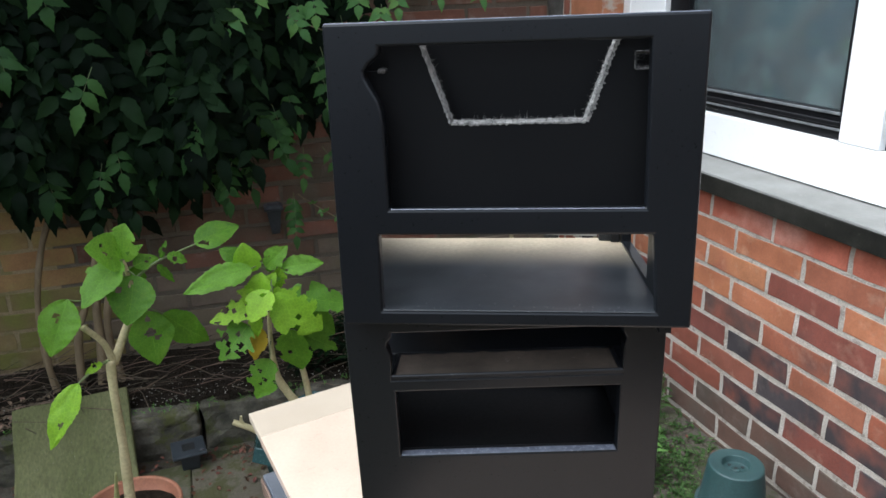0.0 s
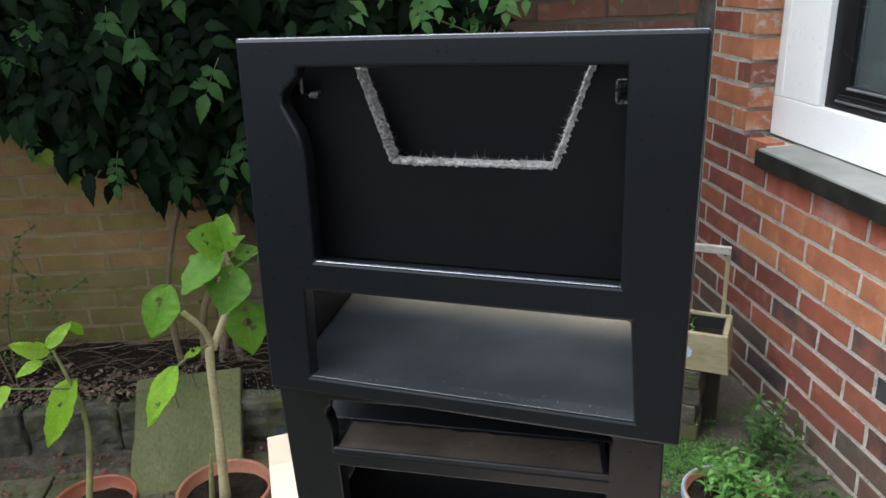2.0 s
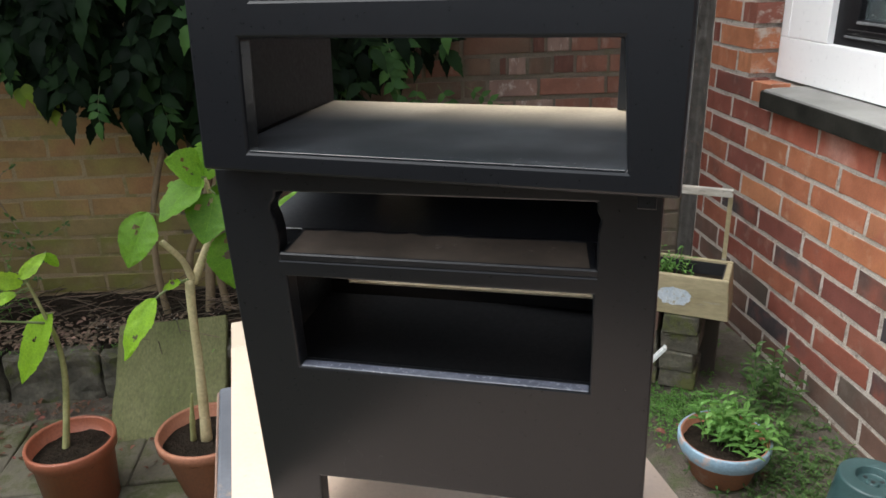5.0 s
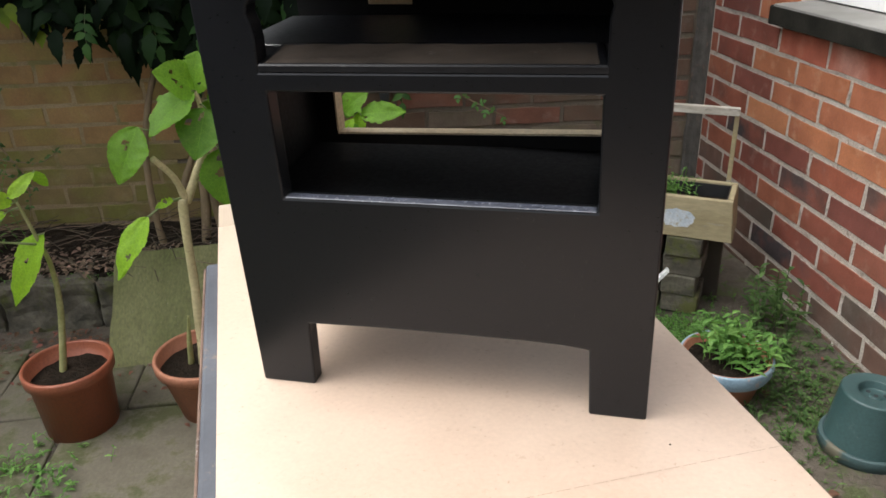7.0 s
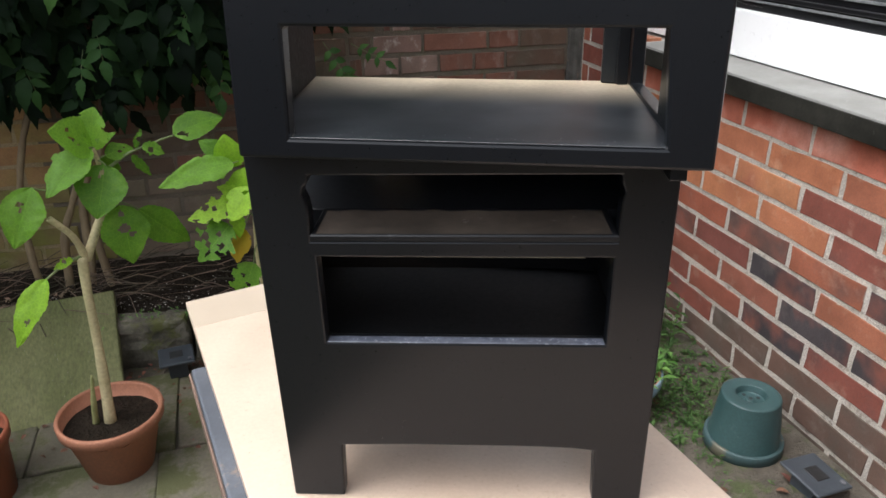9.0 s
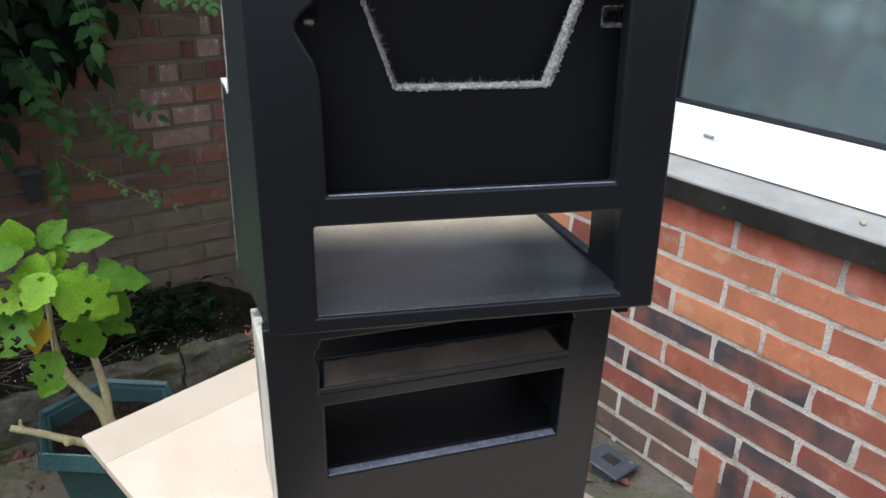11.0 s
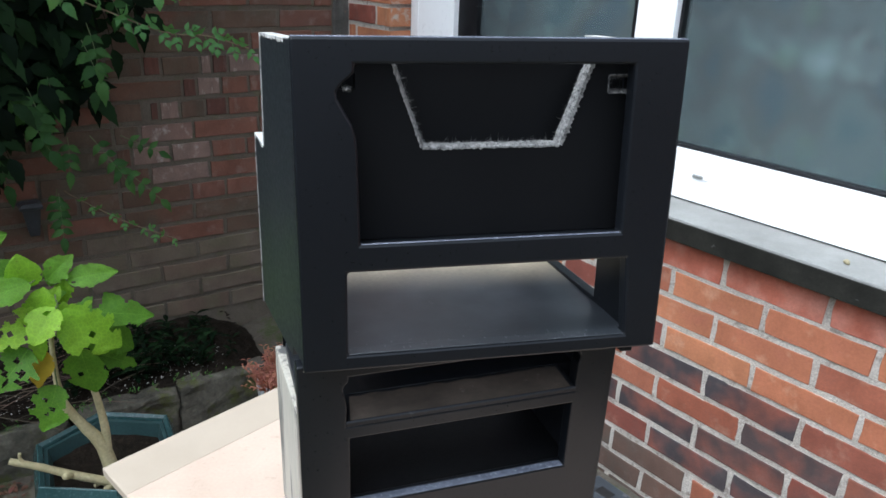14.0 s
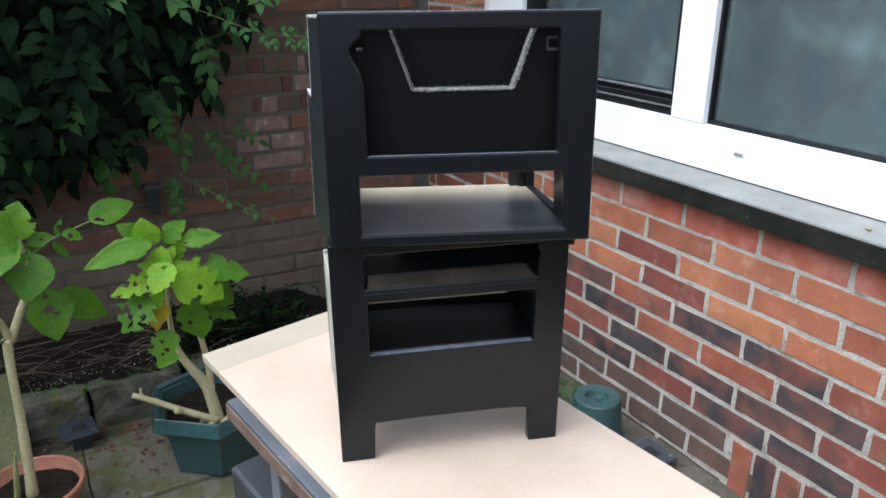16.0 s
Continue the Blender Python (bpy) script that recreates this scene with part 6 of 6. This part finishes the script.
for pts in (((-1.267, 1.800, 0.044), (-1.254, 1.810, 0.258), (-1.202, 1.820, 0.450), (-1.150, 1.820, 0.563), (-1.088, 1.820, 0.602)),
            ((-1.258, 1.810, 0.184), (-1.238, 1.820, 0.379), (-1.118, 1.820, 0.375), (-1.039, 1.820, 0.368), (-0.969, 1.810, 0.408)),
            ((-1.202, 1.820, 0.450), (-1.182, 1.820, 0.507), (-1.135, 1.810, 0.417), (-1.084, 1.800, 0.310), (-1.099, 1.790, 0.201)),
            ((-1.238, 1.820, 0.379), (-1.189, 1.820, 0.361), (-1.122, 1.810, 0.327), (-1.055, 1.800, 0.285)),
            ((-1.278, 1.800, 0.043), (-1.322, 1.810, 0.300), (-1.289, 1.820, 0.504), (-1.256, 1.820, 0.623))):
    twig = part("twig", tube(pts, [0.0032 - 0.0004 * i for i in range(len(pts))], 6), VINE_WOOD, wiry, smooth=True)
    bm = bmesh.new()
    for a, b in zip(pts[1:], pts[2:]):
        for _ in range(7):
            c = Vector(a).lerp(Vector(b), wr.random())
            d = Vector((wr.uniform(-1, 1), wr.uniform(-1, 0.2), wr.uniform(-0.6, 0.8))).normalized()
            leaflet(bm, c, d, Vector((0.1, -0.6, 0.8)), wr.uniform(0.010, 0.024), 0.010)
    tagged(part("foliage", bm, WEED_DULL, twig), "tiny dull green leaves on the twig", kind="stuff")
yl = thing("yellow_leaf_spray", "few yellow-green leaves hanging under the dark creeper", "climbing plant", GARDEN)
for i, (x, z) in enumerate(((-0.970, 0.776), (-0.938, 0.744), (-0.916, 0.777), (-1.030, 0.802), (-1.009, 0.813))):
    bm = bmesh.new()
    toothed(bm, Vector((x, BACK_Y - 0.24, z + 0.03)), Vector((0.1 * (i - 2), -0.2, -1)).normalized(), Vector((0.2, -1, 0.4)), 0.062, 0.038)
    part("leaf", bm, LEAF_LIME, yl, smooth=True)


# ---- small growth and litter ----
def litter(name, label, category, mat, n, place, size, seed, lift=0.0, m=None):
    q = random.Random(seed)
    bm = bmesh.new()
    for _ in range(n):
        x, y, z = place(q)
        s = q.uniform(*size)
        t, tilt = q.uniform(0, 6.28), q.uniform(-0.5, 0.5)
        d = Vector((math.cos(t), math.sin(t), tilt)).normalized()
        leaflet(bm, Vector((x, y, z + lift + s * 0.2)), d, Vector((q.uniform(-0.4, 0.4), q.uniform(-0.4, 0.4), 1)), s, s * 0.6)
    return mesh_thing(name, bm, mat, label, category, m, kind="stuff")


litter("fallen_leaves", "reddish brown dead leaves scattered before the kerb", "leaf litter", DEAD, 1000, lambda q: (q.uniform(-2.3, 0.6), KERB_Y - abs(q.gauss(0, 0.15)) - 0.02, -0.103), (0.010, 0.024), 5, m=GARDEN)
litter("fallen_leaves", "dry leaves on the bare earth by the house", "leaf litter", DEAD, 40, lambda q: (q.uniform(0.62, 1.08), q.uniform(0.25, 1.2), -0.006), (0.012, 0.032), 6, m=YARD)
litter("mulch", "dark bark chips lying over the bed", "mulch", SOIL, 900, lambda q: (q.uniform(-2.6, 0.62), q.uniform(KERB_Y + 0.06, BACK_Y - 0.03), 0.055), (0.010, 0.026), 8, m=GARDEN)
litter("leaf_mould", "brown crumbled leaf mould over the bed and kerb", "leaf litter", MOULD, 1500, lambda q: (q.uniform(-2.4, -0.65), KERB_Y + 0.03 + abs(q.gauss(0, 0.11)), 0.058), (0.010, 0.026), 10, m=GARDEN)
litter("grit", "pale grit and snail shell crumbs on the soil", "grit", GRIT, 620, lambda q: (q.uniform(-0.95, 0.5), KERB_Y + 0.05 + abs(q.gauss(0, 0.10)), 0.060), (0.003, 0.0075), 9, m=GARDEN)


def twigs(name, label, n, place, length, seed, m):
    q = random.Random(seed)
    bm = bmesh.new()
    for _ in range(n):
        x, y, z = place(q)
        t, ln = q.gauss(0.0, 0.6), q.uniform(*length)
        a = Vector((x, y, z))
        b = a + Vector((math.cos(t) * ln, math.sin(t) * ln, q.uniform(-0.02, 0.04)))
        mid = a.lerp(b, 0.5) + Vector((0, 0, q.uniform(0.0, 0.02)))
        w = q.uniform(0.0005, 0.0018)
        for p0, p1 in ((a, mid), (mid, b)):
            s = Vector((-(p1 - p0).y, (p1 - p0).x, 0)).normalized() * w
            up = Vector((0, 0, w * 1.5))
            tri = [bm.verts.new(v) for v in (p0 - s, p0 + s, p0 + up, p1 - s, p1 + s, p1 + up)]
            for f in ((0, 3, 5, 2), (1, 2, 5, 4), (0, 1, 4, 3)):
                bm.faces.new([tri[i] for i in f])
    mesh_thing(name, bm, TWIG, label, "twigs", m, kind="stuff")


twigs("twig_litter", "tangle of dry twigs lying over the bed", 380, lambda q: (q.uniform(-2.6, 0.1), q.uniform(KERB_Y + 0.03, BACK_Y - 0.04), q.uniform(0.05, 0.10)), (0.06, 0.28), 12, GARDEN)


def sprigs(name, label, category, mat, n, place, height, leaf, seed, m=None, lean=0.35):
    """Small upright shoots with opposite leaves."""
    q = random.Random(seed)
    bm = bmesh.new()
    for _ in range(n):
        x, y, z = place(q)
        h = q.uniform(*height)
        p = Vector((x, y, z))
        d = Vector((q.gauss(0, lean), q.gauss(0, lean), 1)).normalized()
        k = max(2, int(h / 0.022))
        for i in range(k):
            c = p + d * (h * (i + 1) / k)
            b = p + d * (h * i / k)
            w = Vector((0.0009, 0, 0))
            bm.faces.new([bm.verts.new(b - w), bm.verts.new(b + w), bm.verts.new(c + w), bm.verts.new(c - w)])
            t = q.uniform(0, 6.28)
            for s in (0, 3.14):
                o = Vector((math.cos(t + s), math.sin(t + s), q.uniform(-0.1, 0.7))).normalized()
                ln = q.uniform(*leaf) * (1.1 - 0.4 * i / k)
                leaflet(bm, c, o, Vector((0, 0, 1)) + o * -0.2, ln, ln * 0.36)
    return mesh_thing(name, bm, mat, label, category, m, kind="stuff")


sprigs("herbs", "leafy green herbs filling the painted bowl", "plants", WEED, 50, lambda q: (0.380 + q.gauss(0, 0.036), 1.198 + q.gauss(0, 0.036), 0.078), (0.035, 0.10), (0.022, 0.044), 21)
sprigs("tall_weeds", "tall leafy weeds growing at the foot of the wall", "plants", WEED_DULL, 13, lambda q: (0.525 + q.gauss(0, 0.035), 1.52 + q.gauss(0, 0.05), -0.01), (0.10, 0.20), (0.026, 0.044), 22, lean=0.13)
sprigs("weeds", "low green weeds and clover on bare earth", "plants", WEED_DULL, 380, lambda q: (0.50 + q.gauss(0, 0.10), 1.33 + q.gauss(0, 0.16), -0.012), (0.010, 0.040), (0.009, 0.022), 23, lean=0.5)
sprigs("moss_patch", "low dark green moss and seedlings round the upturned pot", "moss", WEED_DULL, 420, lambda q: (0.52 + q.gauss(0, 0.07), 1.12 + q.gauss(0, 0.12), -0.012), (0.005, 0.014), (0.005, 0.011), 33, lean=0.6)
sprigs("moss_patch", "dense low green moss on damp earth by the planter", "moss", WEED, 900, lambda q: (0.31 + q.gauss(0, 0.085), 1.44 + q.gauss(0, 0.075), -0.012), (0.006, 0.018), (0.006, 0.012), 31, lean=0.6)
sprigs("weeds", "small weeds in the joints of the paving", "plants", WEED, 70, lambda q: (-1.183 + q.gauss(0, 0.09), 0.681 + q.gauss(0, 0.055), -0.109), (0.015, 0.05), (0.010, 0.024), 24, lean=0.5)
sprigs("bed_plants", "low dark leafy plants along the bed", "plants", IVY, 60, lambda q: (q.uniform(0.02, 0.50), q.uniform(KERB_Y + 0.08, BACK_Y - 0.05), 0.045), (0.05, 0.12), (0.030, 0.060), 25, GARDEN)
sprigs("bed_plants", "sparse wiry shoots at the back of the bed", "plants", WEED, 16, lambda q: (q.uniform(-1.6, -1.15), q.uniform(KERB_Y + 0.25, BACK_Y - 0.05), 0.05), (0.15, 0.36), (0.012, 0.026), 26, GARDEN)
sprigs("russet_foliage", "russet feathery foliage in the white planter", "plants", RED_FOLIAGE, 420, lambda q: (q.uniform(-0.16, 0.025), q.uniform(-0.03, 0.03), 0.095), (0.05, 0.13), (0.012, 0.024), 27, TROUGH, 0.5)
sprigs("green_foliage", "bright green tufts round the white planter", "plants", WEED, 40, lambda q: (q.uniform(-0.155, -0.02), q.uniform(-0.048, -0.02), 0.10), (0.02, 0.045), (0.008, 0.018), 28, TROUGH, 0.5)
sprigs("planter_herbs", "green seedlings in the wooden planter", "plants", WEED, 40, lambda q: (0.21 + q.gauss(0, 0.05), 1.625 + q.gauss(0, 0.025), 0.304), (0.03, 0.09), (0.012, 0.026), 29)
sprigs("creeping_moss", "tufts of moss along the kerb top", "plants", WEED, 260, lambda q: (q.uniform(-2.4, 0.5), KERB_Y + 0.035 + q.gauss(0, 0.018), 0.046), (0.006, 0.016), (0.005, 0.011), 30, GARDEN, 0.6)


# ---- bricks of the two walls ----
def brick_meshes(depth, length, height, mats, axis):
    """Bricks with uneven, slightly rounded edges."""
    out = []
    for k in range(8):
        q = random.Random(60 + k)
        rim = [(-0.5, -0.5), (-0.2, -0.5), (0.1, -0.5), (0.33, -0.5), (0.5, -0.5), (0.5, 0.0), (0.5, 0.5), (0.25, 0.5), (0.0, 0.5), (-0.3, 0.5), (-0.5, 0.5), (-0.5, 0.05)]
        rim = [(u * length + q.uniform(-1, 1) * 0.0021, w * height + q.uniform(-1, 1) * 0.0019) for u, w in rim]
        bm = bmesh.new()
        rings = []
        for e, shrink in ((0.0, 0.0012), (0.0012, 0.0), (depth, 0.0)):
            ring = []
            for u, w in rim:
                a, b = u - math.copysign(shrink, u), w - math.copysign(shrink, w)
                ring.append(bm.verts.new((e, a, b) if axis == "x" else (a, e, b)))
            rings.append(ring)
        bm.faces.new(rings[0])
        for a, b in zip(rings, rings[1:]):
            for i in range(len(rim)):
                j = (i + 1) % len(rim)
                bm.faces.new((a[i], a[j], b[j], b[i]))
        bmesh.ops.recalc_face_normals(bm, faces=bm.faces)
        if sum((f.normal.x if axis == "x" else f.normal.y) * f.calc_area() for f in list(bm.faces)[:1]) > 0:
            bmesh.ops.reverse_faces(bm, faces=bm.faces)
        out.append([])
        for mat in mats:
            me = bpy.data.meshes.new("brick")
            bm.normal_update()
            bm.to_mesh(me)
            me.materials.append(mat)
            out[-1].append(me)
        bm.free()
    return out


PITCH, MODULE, JOINT = 0.0718, 0.2345, 0.0135
HOUSE_MATS = [HOUSE_BRICK, ORANGE_BRICK, DARK_BRICK, SMOOTH_BRICK, GRIME_SHADE_BRICK]
full = brick_meshes(0.06, MODULE - JOINT, PITCH - JOINT, HOUSE_MATS, "x")
q = random.Random(77)
dark = {(4, 1), (4, 0), (5, 2), (7, 0), (5, -1), (9, 0), (6, 2), (6, 1), (5, 4), (7, 5), (4, 3), (7, 2), (8, 5), (4, 6)}
for k in range(-16, 11):
    zc = 0.655 - PITCH * (k - 0.5)
    if zc < -0.06:
        continue
    start = (0.316 if k % 2 else 0.1895) - MODULE * 8
    for i in range(20):
        y0, y1 = start + i * MODULE + JOINT / 2, start + (i + 1) * MODULE - JOINT / 2
        y1 = min(y1, BACK_Y - 0.062)
        if k < 0:
            y0 = max(y0, 1.618 if k == -1 else 1.745)
        if y1 - y0 < 0.03 or (k >= 8 and 0.10 < (y0 + y1) / 2 < 0.40):
            continue
        which = 1 if (1 <= k <= 3 and y1 < 1.72 and q.random() < 0.75) or (k < 0 and q.random() < 0.6) else 0
        if k == 0 and y1 < 1.66:
            which = 3
        elif k >= 4 and ((k, i - 8) in dark or q.random() < 0.03):
            which = 2
        # Grimy low courses; towards the corner these bricks also paint in its shade.
        if k >= 9 or (k == 8 and q.random() < 0.55) or (k >= 5 and y0 > 1.42 and q.random() < 0.12 * (k - 2)):
            which = 4
        ob = new("brick", full[q.randrange(8)][which])
        ob.parent = wall_east
        ob.matrix_local = pose(HOUSE_X + q.uniform(-0.0016, 0.0008), (y0 + y1) / 2, zc + q.uniform(-0.0012, 0.0012), q.uniform(-0.5, 0.5), 0, q.uniform(-0.2, 0.2))
        ob.scale = (1.36 if k < -1 and y0 > 1.74 and y0 < 1.75 else 1, (y1 - y0) / (MODULE - JOINT), (0.066 if k == 0 and y1 < 1.66 else PITCH - JOINT) / (PITCH - JOINT))
for i in range(5):
    ob = new("brick", full[i][2 if i in (0, 3) else 0])
    ob.parent = wall_east
    ob.matrix_local = pose(HOUSE_X - 0.002, 0.095 + 0.070 * i, 0.030 + 0.002 * (i % 2), 90)
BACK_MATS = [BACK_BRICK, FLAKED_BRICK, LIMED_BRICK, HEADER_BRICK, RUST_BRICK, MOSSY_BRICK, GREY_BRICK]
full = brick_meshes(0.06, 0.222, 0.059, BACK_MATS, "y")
# mixed headers and stretchers at the house end: where each brick stops, and its kind (f grimy, l limed, h header, r rusty)
MIXED = {6: ((0.541, "f"), (0.663, "r"), (0.802, "r")), 7: ((0.412, "f"), (0.611, "l"), (0.786, "r")), 8: ((0.359, "f"), (0.485, "l"), (0.621, "l"), (0.746, "r")),
         9: ((0.393, "f"), (0.566, "l"), (0.796, "r")), 10: ((0.408, "f"), (0.430, "h"), (0.460, "h"), (0.527, "l"), (0.612, "f"), (0.688, "h"), (0.801, "r")),
         11: ((0.541, "f"), (0.588, "h"), (0.670, "l"), (0.767, "r")), 12: ((0.422, "f"), (0.478, "h"), (0.605, "f"), (0.644, "l"), (0.699, "h"), (0.812, "l"))}
KINDS = {"f": 1, "l": 2, "h": 3, "r": 4}
for k in range(19):
    zc = 0.057 + 0.0716 * (k + 0.5)
    start = -2.4035 + (0.130 if k % 2 else 0.0)
    runs = []
    for i in range(16):
        x0 = start + i * 0.2350
        x1 = x0 + 0.222
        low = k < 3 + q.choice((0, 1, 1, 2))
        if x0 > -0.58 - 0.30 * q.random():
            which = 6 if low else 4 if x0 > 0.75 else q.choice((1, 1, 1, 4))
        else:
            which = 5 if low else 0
        runs.append((x0, x1, which))
    if k in MIXED:
        runs = [(x0, min(x1, 0.297), w) for x0, x1, w in runs if x0 < 0.24]
        x0 = 0.310
        for x1, kind in MIXED[k]:
            runs.append((x0, x1 - 0.011, KINDS[kind]))
            x0 = x1
        runs += [(x0, x0 + 0.104, 4), (x0 + 0.115, x0 + 0.330, 1)]
    for x0, x1, which in runs:
        x1 = min(x1, HOUSE_X - 0.036)
        if x1 - x0 < 0.012:
            continue
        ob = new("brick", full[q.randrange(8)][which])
        ob.parent = wall_north
        ob.matrix_local = pose((x0 + x1) / 2, BACK_Y + q.uniform(-0.0015, 0.0015), zc + q.uniform(-0.002, 0.002), 0, q.uniform(-0.6, 0.6), q.uniform(-0.25, 0.25))
        ob.scale = ((x1 - x0) / 0.222, 1, 0.92 if x0 > -0.6 else 1)


def brickwork(name, parent, spans, axis, at, z0, pitch, module, joint, mats):
    """Bricks past the ones above, joined into one mesh: spans are (from, to, bottom, top) along the wall."""
    verts, faces, slots = [], [], []
    g = random.Random(91)
    for a0, a1, lo, hi in spans:
        k = math.ceil((lo - z0) / pitch)
        while z0 + (k + 1) * pitch <= hi + 0.001:
            z = z0 + k * pitch
            i = math.floor((a0 - (k % 2) * module / 2) / module)
            while i * module < a1 + module:
                b0 = max(a0, i * module + (k % 2) * module / 2) + joint / 2
                b1 = min(a1, (i + 1) * module + (k % 2) * module / 2) - joint / 2
                i += 1
                if b1 - b0 < 0.03:
                    continue
                n = len(verts)
                e = at + g.uniform(-0.0015, 0.0015)
                for d in (e, e + 0.05):
                    for p in (b0, b1):
                        for h in (z + joint / 2, z + pitch - joint / 2):
                            verts.append((d, p, h) if axis == "x" else (p, d, h))
                faces += [[n + v for v in f] for f in ((0, 1, 3, 2), (4, 6, 7, 5), (0, 4, 5, 1), (2, 3, 7, 6), (0, 2, 6, 4), (1, 5, 7, 3))]
                slots += [0 if g.random() < 0.86 else 1] * 6
            k += 1
    me = bpy.data.meshes.new(name)
    me.from_pydata(verts, [], faces)
    for m in mats:
        me.materials.append(m)
    me.polygons.foreach_set("material_index", slots)
    ob = new(name, me)
    ob.parent = parent
    tagged(ob, kind="stuff")


brickwork("further_bricks", wall_east, [(-4.60, -1.68, -0.06, 2.69), (-1.68, 1.74, 2.16, 2.69), (1.76, 2.03, 1.83, 2.69), (-1.68, -1.42, 0.80, 2.16)], "x", HOUSE_X, 0.655 - 10 * PITCH, PITCH, MODULE, JOINT, [HOUSE_BRICK, DARK_BRICK])
brickwork("further_bricks", wall_north, [(-3.39, -2.41, 0.05, 1.88), (-2.41, HOUSE_X - 0.036, 1.416, 1.88)], "y", BACK_Y, 0.057, 0.0716, 0.235, 0.013, [BACK_BRICK, DARK_BRICK])
